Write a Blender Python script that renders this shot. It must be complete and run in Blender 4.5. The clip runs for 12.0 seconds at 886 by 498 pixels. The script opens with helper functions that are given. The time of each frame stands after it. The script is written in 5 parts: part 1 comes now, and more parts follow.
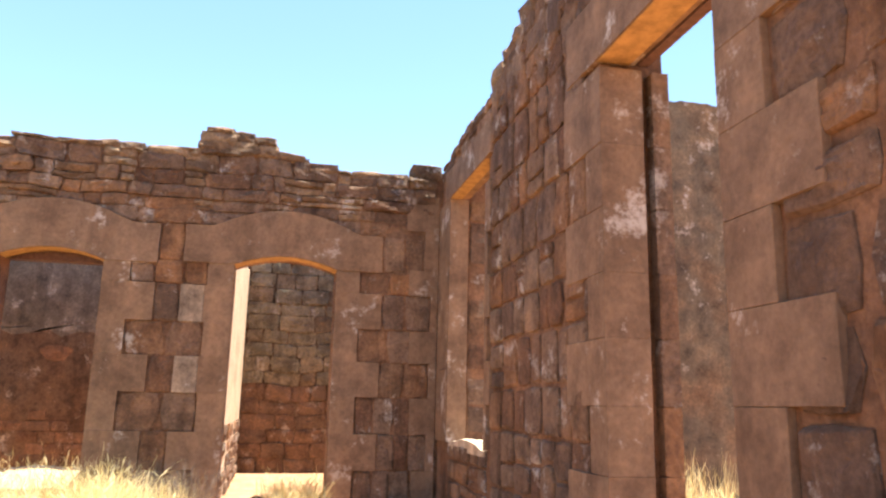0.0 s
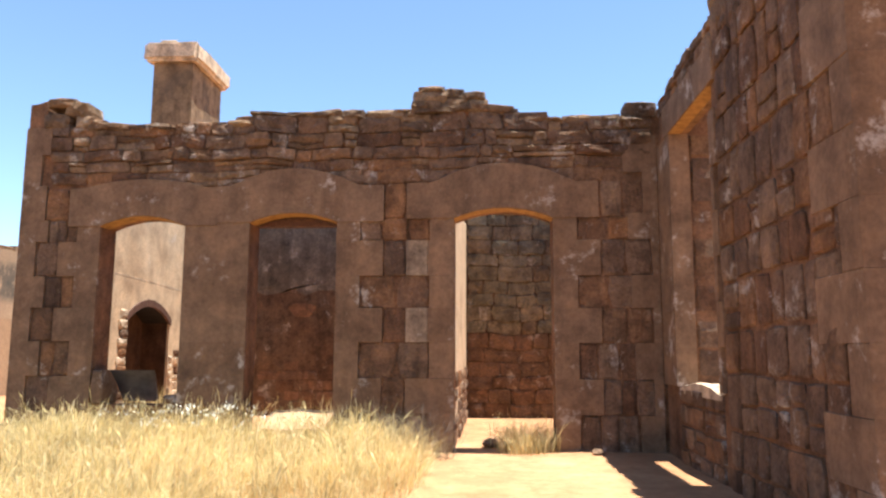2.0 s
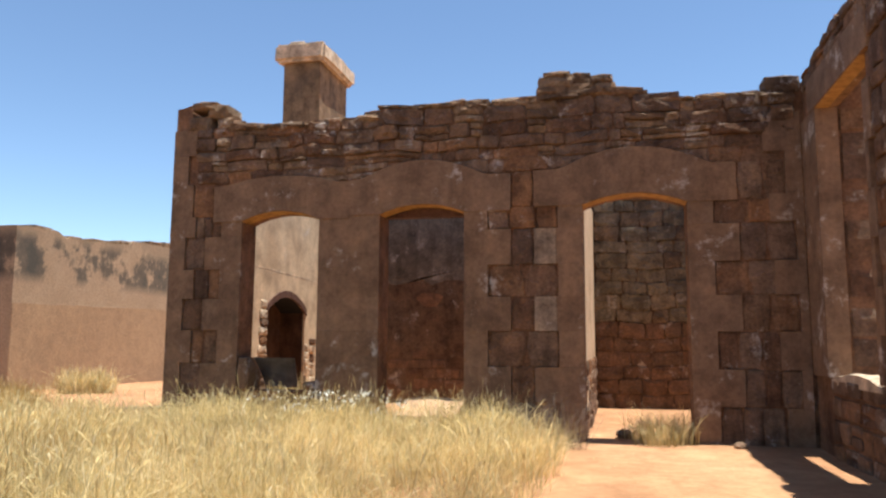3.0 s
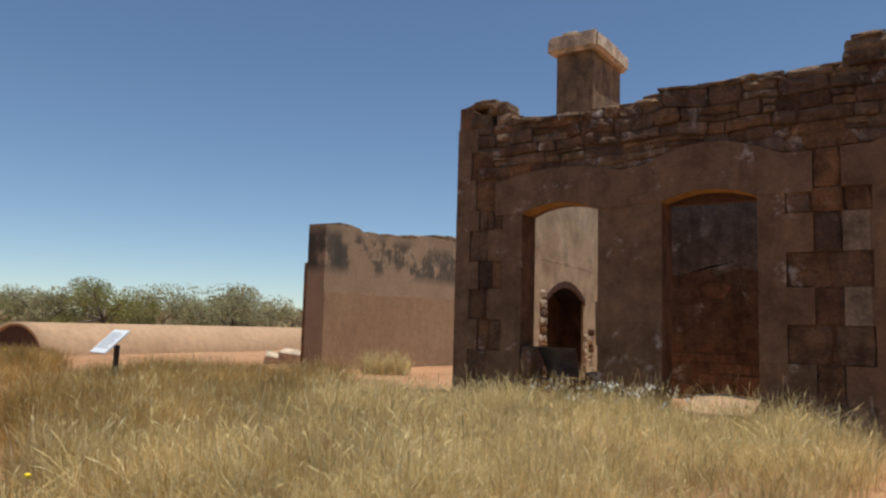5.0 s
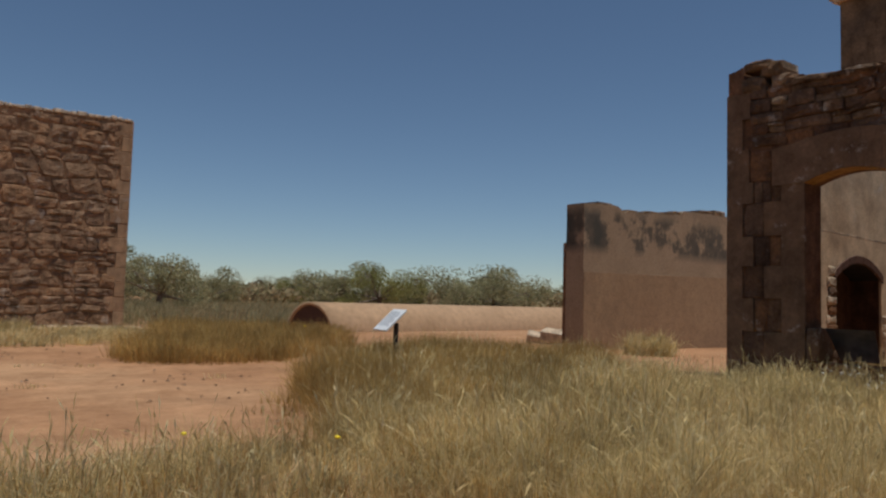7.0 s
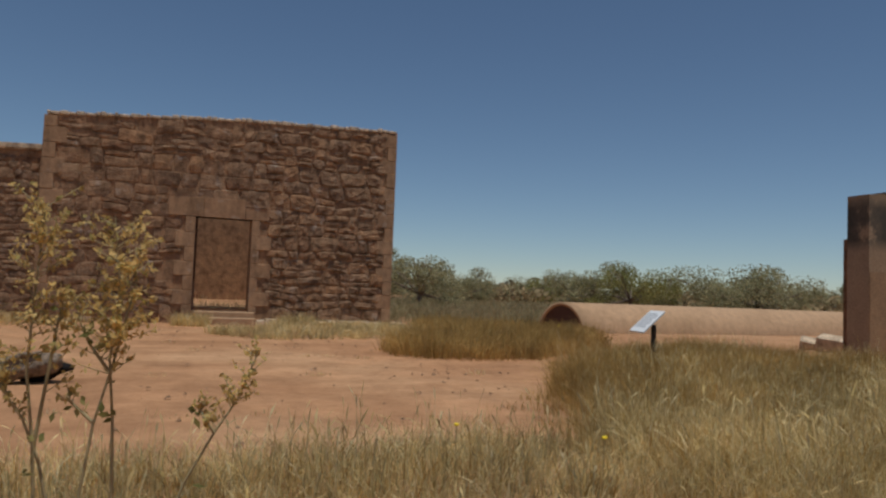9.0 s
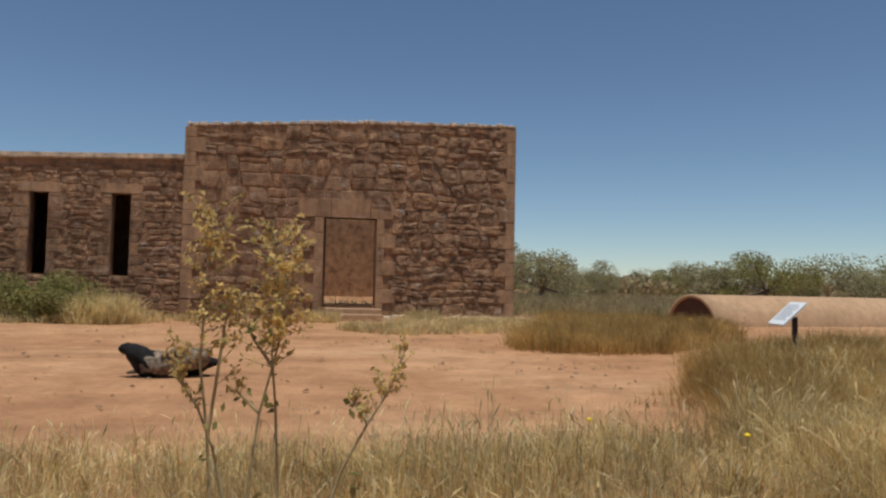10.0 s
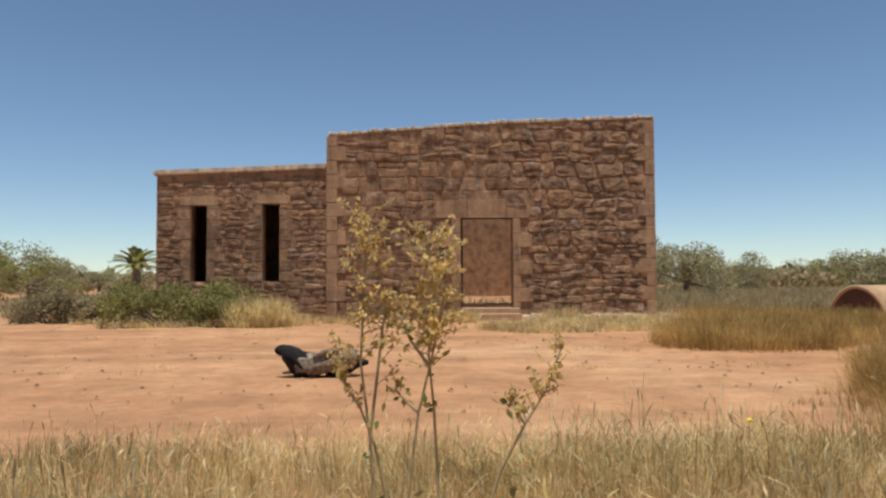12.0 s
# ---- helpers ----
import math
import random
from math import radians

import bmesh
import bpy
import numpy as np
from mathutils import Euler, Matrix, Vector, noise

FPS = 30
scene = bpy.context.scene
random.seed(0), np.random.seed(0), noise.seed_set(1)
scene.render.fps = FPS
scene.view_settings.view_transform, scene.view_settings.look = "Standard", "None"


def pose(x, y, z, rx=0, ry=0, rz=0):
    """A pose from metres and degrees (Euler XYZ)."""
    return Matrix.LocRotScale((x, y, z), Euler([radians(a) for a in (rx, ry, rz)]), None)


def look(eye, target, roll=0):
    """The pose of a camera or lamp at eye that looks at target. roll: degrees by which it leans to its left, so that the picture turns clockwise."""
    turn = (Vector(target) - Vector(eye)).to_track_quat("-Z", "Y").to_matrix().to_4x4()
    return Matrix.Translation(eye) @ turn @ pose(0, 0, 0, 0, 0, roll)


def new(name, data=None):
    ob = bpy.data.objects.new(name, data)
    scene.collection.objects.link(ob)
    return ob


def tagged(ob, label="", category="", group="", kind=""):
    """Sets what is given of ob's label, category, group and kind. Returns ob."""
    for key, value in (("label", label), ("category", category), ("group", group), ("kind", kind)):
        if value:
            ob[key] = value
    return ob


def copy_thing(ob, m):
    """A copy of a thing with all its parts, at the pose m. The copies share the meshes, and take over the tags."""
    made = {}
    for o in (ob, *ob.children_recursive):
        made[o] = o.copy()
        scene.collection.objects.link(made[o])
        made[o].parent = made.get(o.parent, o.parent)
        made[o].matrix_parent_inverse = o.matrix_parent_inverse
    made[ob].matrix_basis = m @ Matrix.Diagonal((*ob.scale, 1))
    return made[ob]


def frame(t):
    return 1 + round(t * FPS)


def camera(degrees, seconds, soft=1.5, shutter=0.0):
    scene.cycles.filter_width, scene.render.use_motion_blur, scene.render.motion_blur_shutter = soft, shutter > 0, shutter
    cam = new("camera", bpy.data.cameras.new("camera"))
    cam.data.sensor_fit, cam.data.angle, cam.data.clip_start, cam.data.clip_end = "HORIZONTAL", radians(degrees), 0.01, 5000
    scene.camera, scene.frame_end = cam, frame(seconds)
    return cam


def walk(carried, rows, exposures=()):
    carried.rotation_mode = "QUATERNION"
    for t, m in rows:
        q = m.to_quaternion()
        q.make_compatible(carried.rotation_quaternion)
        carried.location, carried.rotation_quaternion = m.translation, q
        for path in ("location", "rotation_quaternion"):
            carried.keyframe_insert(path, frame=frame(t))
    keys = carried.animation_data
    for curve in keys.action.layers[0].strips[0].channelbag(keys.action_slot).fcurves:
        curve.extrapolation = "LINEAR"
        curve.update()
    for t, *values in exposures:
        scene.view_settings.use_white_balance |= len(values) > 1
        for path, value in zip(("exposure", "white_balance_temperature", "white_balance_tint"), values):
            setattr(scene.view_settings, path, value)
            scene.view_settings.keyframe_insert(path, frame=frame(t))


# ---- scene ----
cam = camera(60.86, 12.0, 2.4)
PATH = [
    (0.0, pose(-0.0138, 0.0055, 1.0028, 101.882, -1.247, -12.518)),
    (0.5, pose(-0.0232, 0.0141, 0.9894, 101.050, -0.830, -9.253)),
    (0.8, pose(-0.0378, 0.0228, 0.9881, 100.402, -0.461, -7.029)),
    (1.0, pose(-0.0366, 0.0228, 0.9797, 100.028, -0.407, -5.586)),
    (1.5, pose(-0.0612, 0.0222, 0.9773, 98.944, -0.177, -1.793)),
    (2.0, pose(-0.0880, 0.0285, 0.9711, 97.923, -0.234, 3.662)),
    (2.5, pose(-0.1014, 0.0375, 0.9875, 97.197, 0.331, 8.067)),
    (3.0, pose(-0.1679, 0.0335, 0.9640, 97.082, -0.330, 12.839)),
    (5.0, pose(-0.2495, 0.0195, 0.9641, 96.008, -1.588, 33.287)),
    (5.5, pose(-0.2746, 0.0129, 0.9623, 95.077, -1.620, 37.708)),
    (6.0, pose(-0.3066, -0.0075, 0.9616, 94.452, -1.420, 43.217)),
    (6.5, pose(-0.3098, -0.0345, 0.9565, 94.284, -1.466, 48.152)),
    (7.0, pose(-0.3103, -0.0362, 0.9587, 93.958, -1.611, 52.542)),
    (9.0, pose(-0.3240, -0.1200, 0.9526, 93.363, -2.192, 71.229)),
    (9.5, pose(-0.3143, -0.1442, 0.9521, 92.986, -1.733, 75.833)),
    (10.0, pose(-0.3167, -0.1620, 0.9514, 92.702, -1.267, 80.414)),
    (10.5, pose(-0.3255, -0.1676, 0.9525, 92.363, -0.374, 83.573)),
    (11.0, pose(-0.3263, -0.1786, 0.9505, 92.270, -0.393, 86.553)),
    (11.5, pose(-0.3345, -0.1853, 0.9502, 92.330, -0.131, 88.631)),
    (12.0, pose(-0.3311, -0.1902, 0.9508, 92.534, 0.258, 90.774)),
]
EXPOSURES = [(0.0, 2.22, 6300, 6), (1.0, 1.92, 6300, 6), (1.5, 1.62, 6300, 6), (2.0, 1.56, 6250, 6), (2.5, 1.22, 6220, 6), (3.0, 1.0, 6200, 6), (5.0, 0.0, 6100, 6), (6.0, -0.28, 6100, 6), (6.5, -0.55, 6100, 6),
             (7.2, -0.65, 6100, 6), (9.0, -0.68, 6100, 6), (9.5, -0.44, 6120, 6), (10.0, -0.30, 6150, 6), (11.0, -0.25, 6200, 6), (11.5, 0.08, 6200, 6), (12.0, 0.08, 6200, 6)]
SKY_STRENGTH = 0.097
SUN_STRENGTH = 5.0
walk(cam, PATH, EXPOSURES)

# ---- world and sun ----
SUN_WAY = Vector((0.19, 0.012, 1.0)).normalized()
world = bpy.data.worlds.new("sky")
scene.world = world
world.use_nodes = True
wn = world.node_tree
sky = wn.nodes.new("ShaderNodeTexSky")
sky.sky_type = 'NISHITA'
sky.sun_disc = False
sky.sun_elevation = math.asin(SUN_WAY.z)
sky.sun_rotation = math.atan2(SUN_WAY.x, SUN_WAY.y)
sky.altitude = 0
sky.air_density = 0.8
sky.dust_density = 0.0
sky.ozone_density = 0.75
wn.links.new(sky.outputs[0], wn.nodes["Background"].inputs[0])
wn.nodes["Background"].inputs[1].default_value = SKY_STRENGTH
sun_data = bpy.data.lights.new("sun", 'SUN')
sun_data.energy = SUN_STRENGTH
sun_data.angle = radians(0.53)
sun_data.color = (1.0, 0.95, 0.87)
sun = new("sun", sun_data)
sun.matrix_world = look(SUN_WAY * 50, (0, 0, 0))


# ---- materials ----
def nodes_of(name):
    m = bpy.data.materials.new(name)
    m.use_nodes = True
    return m, m.node_tree.nodes, m.node_tree.links, m.node_tree.nodes["Principled BSDF"]


def noise_node(n, l, coord, scale, detail=5.0, rough=0.6):
    x = n.new("ShaderNodeTexNoise")
    x.inputs["Scale"].default_value = scale
    x.inputs["Detail"].default_value = detail
    x.inputs["Roughness"].default_value = rough
    l.new(coord, x.inputs["Vector"])
    return x.outputs["Fac"]


def ramp(n, l, fac, stops):
    r = n.new("ShaderNodeValToRGB")
    while len(r.color_ramp.elements) < len(stops):
        r.color_ramp.elements.new(0.5)
    for e, (pos, col) in zip(r.color_ramp.elements, stops):
        e.position = pos
        e.color = (*col, 1) if len(col) == 3 else col
    l.new(fac, r.inputs["Fac"])
    return r.outputs["Color"]


def mix(n, l, kind, fac, a, b):
    x = n.new("ShaderNodeMix")
    x.data_type = 'RGBA'
    x.blend_type = kind
    for sock, v in ((x.inputs[0], fac), (x.inputs[6], a), (x.inputs[7], b)):
        if isinstance(v, (int, float)):
            sock.default_value = v
        elif isinstance(v, tuple):
            sock.default_value = (*v, 1)
        else:
            l.new(v, sock)
    return x.outputs[2]


def bump(n, l, p, height, strength, dist):
    b = n.new("ShaderNodeBump")
    b.inputs["Strength"].default_value = strength
    b.inputs["Distance"].default_value = dist
    l.new(height, b.inputs["Height"])
    l.new(b.outputs[0], p.inputs["Normal"])


def stone_mat(name, tones, by="object", salt=0.0, grain=30.0, rough=0.92, relief=0.02, dark=0.0, blotch=1.0, speck=0.7, streak=0.8):
    """Weathered stone: a tone for each piece, mottling, dark stains and pale salt."""
    m, n, l, p = nodes_of(name)
    tc = n.new("ShaderNodeNewGeometry")
    co = tc.outputs["Position"]
    if by == "object":
        rnd = n.new("ShaderNodeObjectInfo").outputs["Random"]
    elif by == "island":
        rnd = tc.outputs["Random Per Island"]
    else:
        rnd = noise_node(n, l, co, 1.3, 3)
    tones = [(r * 1.1, g * 0.99, b * 0.86) for r, g, b in tones]
    k = len(tones)
    base = ramp(n, l, rnd, [((i + 0.5) / k if by != "noise" else 0.3 + 0.4 * i / max(1, k - 1), c) for i, c in enumerate(tones)])
    mott = ramp(n, l, noise_node(n, l, co, 5.0, 6), [(0.28, (0.50, 0.47, 0.46)), (0.5, (0.95, 0.95, 0.95)), (0.72, (1.35, 1.30, 1.22))])
    c = mix(n, l, 'MULTIPLY', blotch, base, mott)
    fine = noise_node(n, l, co, grain, 6, 0.7)
    c = mix(n, l, 'MULTIPLY', speck, c, ramp(n, l, fine, [(0.3, (0.5, 0.5, 0.5)), (0.68, (1.35, 1.35, 1.35))]))
    mp = n.new("ShaderNodeMapping")
    mp.inputs["Scale"].default_value = (1.0, 1.0, 0.22)
    l.new(co, mp.inputs["Vector"])
    c = mix(n, l, 'MULTIPLY', streak, c, ramp(n, l, noise_node(n, l, mp.outputs[0], 4.5, 6, 0.62), [(0.34, (0.62, 0.60, 0.58)), (0.5, (1, 1, 1)), (0.68, (1.22, 1.2, 1.18))]))
    if dark:
        dk = ramp(n, l, noise_node(n, l, co, 1.7, 7, 0.65), [(0.50, (0, 0, 0)), (0.66, (dark, dark, dark))])
        c = mix(n, l, 'MIX', dk, c, (0.045, 0.038, 0.035))
    if salt:
        s = ramp(n, l, noise_node(n, l, co, 2.6, 9, 0.75), [(0.575, (0, 0, 0)), (0.66, (salt, salt, salt))])
        c = mix(n, l, 'MIX', s, c, (0.56, 0.48, 0.41))
    l.new(c, p.inputs["Base Color"])
    p.inputs["Roughness"].default_value = rough
    p.inputs["Specular IOR Level"].default_value = 0.2
    h = mix(n, l, 'ADD', 0.6, noise_node(n, l, co, 14.0, 8, 0.7), fine)
    bump(n, l, p, h, 0.9, relief)
    return m


def plain_mat(name, col, rough=0.7, var=0.25, scale=12.0, relief=0.004, metal=0.0, trans=0.0):
    m, n, l, p = nodes_of(name)
    co = n.new("ShaderNodeNewGeometry").outputs["Position"]
    f = noise_node(n, l, co, scale, 6)
    lo, hi = 1 - var, 1 + var
    c = mix(n, l, 'MULTIPLY', 1.0, col, ramp(n, l, f, [(0.3, (lo, lo, lo)), (0.7, (hi, hi, hi))]))
    l.new(c, p.inputs["Base Color"])
    p.inputs["Roughness"].default_value = rough
    p.inputs["Metallic"].default_value = metal
    p.inputs["Specular IOR Level"].default_value = 0.25
    if relief:
        bump(n, l, p, f, 0.6, relief)
    return m


def leaf_mat(name, tones, trans=0.3):
    """Blades and leaves: a tone for each, with some light through them."""
    m, n, l, p = nodes_of(name)
    g = n.new("ShaderNodeNewGeometry")
    k = len(tones)
    c = ramp(n, l, g.outputs["Random Per Island"], [((i + 0.5) / k, t) for i, t in enumerate(tones)])
    big = ramp(n, l, noise_node(n, l, g.outputs["Position"], 1.1, 4), [(0.32, (0.55, 0.53, 0.50)), (0.66, (1.15, 1.15, 1.15))])
    c = mix(n, l, 'MULTIPLY', 1.0, c, big)
    tuft = ramp(n, l, noise_node(n, l, g.outputs["Position"], 8.0, 4), [(0.36, (0.62, 0.60, 0.56)), (0.64, (1.22, 1.22, 1.22))])
    c = mix(n, l, 'MULTIPLY', 0.75, c, tuft)
    l.new(c, p.inputs["Base Color"])
    p.inputs["Roughness"].default_value = 0.75
    p.inputs["Specular IOR Level"].default_value = 0.2
    t = n.new("ShaderNodeBsdfTranslucent")
    l.new(c, t.inputs["Color"])
    s = n.new("ShaderNodeMixShader")
    s.inputs[0].default_value = trans
    l.new(p.outputs[0], s.inputs[1])
    l.new(t.outputs[0], s.inputs[2])
    l.new(s.outputs[0], n["Material Output"].inputs["Surface"])
    return m


def ground_mat():
    m, n, l, p = nodes_of("red_sand")
    co = n.new("ShaderNodeNewGeometry").outputs["Position"]
    big = noise_node(n, l, co, 0.22, 6, 0.6)
    mid = noise_node(n, l, co, 1.6, 7, 0.65)
    fine = noise_node(n, l, co, 38.0, 5, 0.7)
    c = ramp(n, l, big, [(0.30, (0.375, 0.192, 0.097)), (0.5, (0.44, 0.236, 0.122)), (0.72, (0.51, 0.305, 0.168))])
    c = mix(n, l, 'MULTIPLY', 1.0, c, ramp(n, l, mid, [(0.3, (0.74, 0.72, 0.71)), (0.7, (1.15, 1.15, 1.15))]))
    c = mix(n, l, 'MULTIPLY', 0.7, c, ramp(n, l, noise_node(n, l, co, 7.5, 8, 0.7), [(0.32, (0.78, 0.74, 0.71)), (0.52, (1.0, 1.0, 1.0)), (0.7, (1.12, 1.14, 1.16))]))
    c = mix(n, l, 'MULTIPLY', 0.6, c, ramp(n, l, fine, [(0.3, (0.75, 0.74, 0.73)), (0.7, (1.15, 1.15, 1.15))]))
    mp = n.new("ShaderNodeMapping")
    mp.inputs["Scale"].default_value = (1.0, 0.16, 1.0)
    mp.inputs["Rotation"].default_value = (0, 0, 0.25)
    l.new(co, mp.inputs["Vector"])
    c = mix(n, l, 'MULTIPLY', 0.8, c, ramp(n, l, noise_node(n, l, mp.outputs[0], 1.1, 6, 0.6), [(0.36, (0.80, 0.77, 0.75)), (0.5, (1, 1, 1)), (0.66, (1.10, 1.11, 1.12))]))
    l.new(c, p.inputs["Base Color"])
    p.inputs["Roughness"].default_value = 0.95
    p.inputs["Specular IOR Level"].default_value = 0.1
    h = mix(n, l, 'ADD', 0.35, mid, fine)
    bump(n, l, p, h, 0.6, 0.05)
    return m


DRESSED = stone_mat("dressed_sandstone", [(0.186, 0.123, 0.084), (0.197, 0.131, 0.089), (0.179, 0.121, 0.085), (0.206, 0.138, 0.095)], salt=0.7, relief=0.008, blotch=0.75, speck=0.4, streak=0.5)
LIMED = stone_mat("limewashed_stone", [(0.27, 0.215, 0.17), (0.31, 0.255, 0.205)], salt=0.7, relief=0.01)
RUBBLE = stone_mat("rubble_stone", [(0.153, 0.089, 0.059), (0.202, 0.132, 0.090), (0.253, 0.139, 0.076), (0.171, 0.116, 0.088), (0.241, 0.167, 0.121), (0.145, 0.097, 0.073)], salt=0.75, relief=0.05)
FLAG = stone_mat("flaggy_stone", [(0.189, 0.120, 0.077), (0.249, 0.168, 0.107), (0.310, 0.228, 0.163), (0.159, 0.107, 0.073)], salt=0.9, relief=0.06)
MORTAR = stone_mat("earth_mortar", [(0.16, 0.09, 0.055), (0.24, 0.14, 0.09)], by="noise", relief=0.04)
PLASTER = stone_mat("stained_lime_plaster", [(0.40, 0.31, 0.225), (0.53, 0.43, 0.325), (0.47, 0.375, 0.275)], by="noise", salt=0.6, relief=0.008, blotch=0.5, speck=0.4, streak=0.3)
DARKPLASTER = stone_mat("dark_plaster", [(0.083, 0.049, 0.033), (0.119, 0.078, 0.053), (0.115, 0.085, 0.068)], by="noise", salt=0.5, relief=0.015)
FAR_PLASTER = stone_mat("brown_render", [(0.187, 0.133, 0.087), (0.238, 0.170, 0.115)], by="noise", relief=0.006, dark=0.45)
OLD_BLOCK = stone_mat("lichened_block", [(0.175, 0.155, 0.118), (0.15, 0.135, 0.108), (0.215, 0.19, 0.145), (0.17, 0.13, 0.092)], salt=0.6, relief=0.04, dark=0.5)
OLD_BRICK = stone_mat("old_red_brick", [(0.135, 0.083, 0.057), (0.165, 0.104, 0.073), (0.120, 0.081, 0.059)], salt=0.5, relief=0.03)
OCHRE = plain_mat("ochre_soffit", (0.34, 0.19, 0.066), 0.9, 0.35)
B_DRESSED = stone_mat("tan_dressed_stone", [(0.318, 0.211, 0.139), (0.359, 0.246, 0.164), (0.298, 0.201, 0.133)], salt=0.4, relief=0.01, blotch=0.6, speck=0.4)
B_MORTAR = stone_mat("tan_mortar", [(0.275, 0.178, 0.117), (0.341, 0.227, 0.148)], by="noise", relief=0.03, streak=0.2)
COPING = stone_mat("pale_coping", [(0.47, 0.39, 0.31), (0.55, 0.48, 0.40)], by="noise", salt=0.5, relief=0.015)
FARSTONE = stone_mat("brown_fieldstone", [(0.236, 0.149, 0.099), (0.289, 0.191, 0.128), (0.341, 0.233, 0.158), (0.257, 0.173, 0.121), (0.341, 0.213, 0.131), (0.310, 0.213, 0.147), (0.247, 0.166, 0.116)], by="island", salt=0.5, relief=0.05)
FARSTONE_OB = stone_mat("brown_fieldstone_block", [(0.236, 0.149, 0.099), (0.289, 0.191, 0.128), (0.341, 0.233, 0.158), (0.257, 0.173, 0.121), (0.341, 0.213, 0.131), (0.310, 0.213, 0.147), (0.247, 0.166, 0.116)], salt=0.5, relief=0.05)
# old timber, and the shade painted on the vault's end wall
DARKWOOD_SHADE = plain_mat("timber_and_vault_shade", (0.10, 0.05, 0.035), 0.85, 0.35, 20, 0.006)
SAND = ground_mat()


def streaked_render():
    """Brown render with a ragged band of black run-off stains below its top."""
    m, n, l, p = nodes_of("streaked_render")
    co = n.new("ShaderNodeNewGeometry").outputs["Position"]
    base = ramp(n, l, noise_node(n, l, co, 1.2, 6), [(0.3, (0.30, 0.20, 0.12)), (0.7, (0.38, 0.26, 0.16))])
    base = mix(n, l, 'MULTIPLY', 0.7, base, ramp(n, l, noise_node(n, l, co, 26, 6, 0.7), [(0.3, (0.6, 0.6, 0.6)), (0.7, (1.25, 1.25, 1.25))]))
    mp = n.new("ShaderNodeMapping")
    mp.inputs["Scale"].default_value = (1.0, 1.0, 0.8)
    l.new(co, mp.inputs["Vector"])
    blot = ramp(n, l, noise_node(n, l, mp.outputs[0], 0.95, 8, 0.66), [(0.44, (0, 0, 0)), (0.49, (0.75, 0.75, 0.75)), (0.58, (0.95, 0.95, 0.95))])
    sep = n.new("ShaderNodeSeparateXYZ")
    l.new(co, sep.inputs[0])
    mr = n.new("ShaderNodeMapRange")
    mr.inputs["From Min"].default_value, mr.inputs["From Max"].default_value = 0.0, 3.4
    l.new(sep.outputs["Z"], mr.inputs["Value"])
    band = ramp(n, l, mr.outputs[0], [(0.60, (0, 0, 0)), (0.67, (1, 1, 1)), (0.85, (1, 1, 1)), (0.91, (0.25, 0.25, 0.25))])
    mask = mix(n, l, 'MULTIPLY', 1.0, blot, band)
    l.new(mix(n, l, 'MIX', mask, base, (0.05, 0.045, 0.035)), p.inputs["Base Color"])
    p.inputs["Roughness"].default_value = 0.95
    bump(n, l, p, noise_node(n, l, co, 22, 6, 0.7), 0.6, 0.01)
    return m


STREAKED = streaked_render()
WEATHERED = stone_mat("weathered_plaster", [(0.175, 0.115, 0.074), (0.125, 0.105, 0.082), (0.165, 0.118, 0.08)], by="noise", salt=0.7, relief=0.012, dark=0.45, streak=0.4)
LOW_RENDER = stone_mat("reddish_render", [(0.285, 0.20, 0.135), (0.335, 0.24, 0.16)], by="noise", relief=0.006, blotch=0.3, speck=0.5, streak=0.1)
CONCRETE = stone_mat("earthy_concrete", [(0.36, 0.25, 0.165), (0.42, 0.295, 0.20)], by="noise", relief=0.006, blotch=0.35, speck=0.4, streak=0.1)
SHEET = plain_mat("grey_sheet_metal", (0.085, 0.085, 0.10), 0.6, 0.35, 9)
STRAW = leaf_mat("dry_grass", [(0.845, 0.673, 0.331), (0.896, 0.755, 0.411), (0.721, 0.551, 0.241), (0.920, 0.816, 0.522), (0.577, 0.439, 0.180)], 0.5)
BROWNGRASS = leaf_mat("brown_grass", [(0.550, 0.340, 0.110), (0.616, 0.412, 0.152), (0.440, 0.273, 0.083), (0.682, 0.484, 0.202), (0.473, 0.319, 0.106)], 0.5)
GREENLEAF = leaf_mat("dull_green_leaves", [(0.283, 0.279, 0.090), (0.361, 0.333, 0.118), (0.218, 0.225, 0.072), (0.425, 0.368, 0.145)], 0.5)
GREYLEAF = leaf_mat("grey_green_leaves", [(0.387, 0.368, 0.202), (0.460, 0.420, 0.244), (0.314, 0.310, 0.159), (0.508, 0.449, 0.265)], 0.5)
BRUSH = leaf_mat("scrub_leaves", [(0.40, 0.32, 0.18), (0.34, 0.29, 0.165), (0.45, 0.35, 0.20), (0.29, 0.265, 0.145)], 0.5)
YELLOWLEAF = leaf_mat("yellowing_leaves", [(0.80, 0.56, 0.20), (0.68, 0.50, 0.19), (0.88, 0.66, 0.30), (0.52, 0.44, 0.16)], 0.5)
STEM = plain_mat("weed_stem", (0.38, 0.31, 0.17), 0.8, 0.3)
BARK = plain_mat("grey_bark", (0.17, 0.13, 0.10), 0.9, 0.35, 8, 0.01)
GREYPLASTER = stone_mat("grey_plaster", [(0.115, 0.098, 0.081), (0.173, 0.150, 0.130)], by="noise", salt=0.6, relief=0.008)
# brick tone darkened to hold the shade of the deep hearth
FIREBACK = stone_mat("shaded_brick", [(0.060, 0.034, 0.022), (0.085, 0.046, 0.028)], by="noise", relief=0.02)
# black of the burnt log, also the shade under the hearth arch
CHAR_SHADE = plain_mat("char_and_hearth_shade", (0.012, 0.010, 0.010), 0.9, 0.4, 14, 0.01)
LOGWOOD = plain_mat("weathered_log", (0.215, 0.16, 0.115), 0.9, 0.6, 22, 0.05)
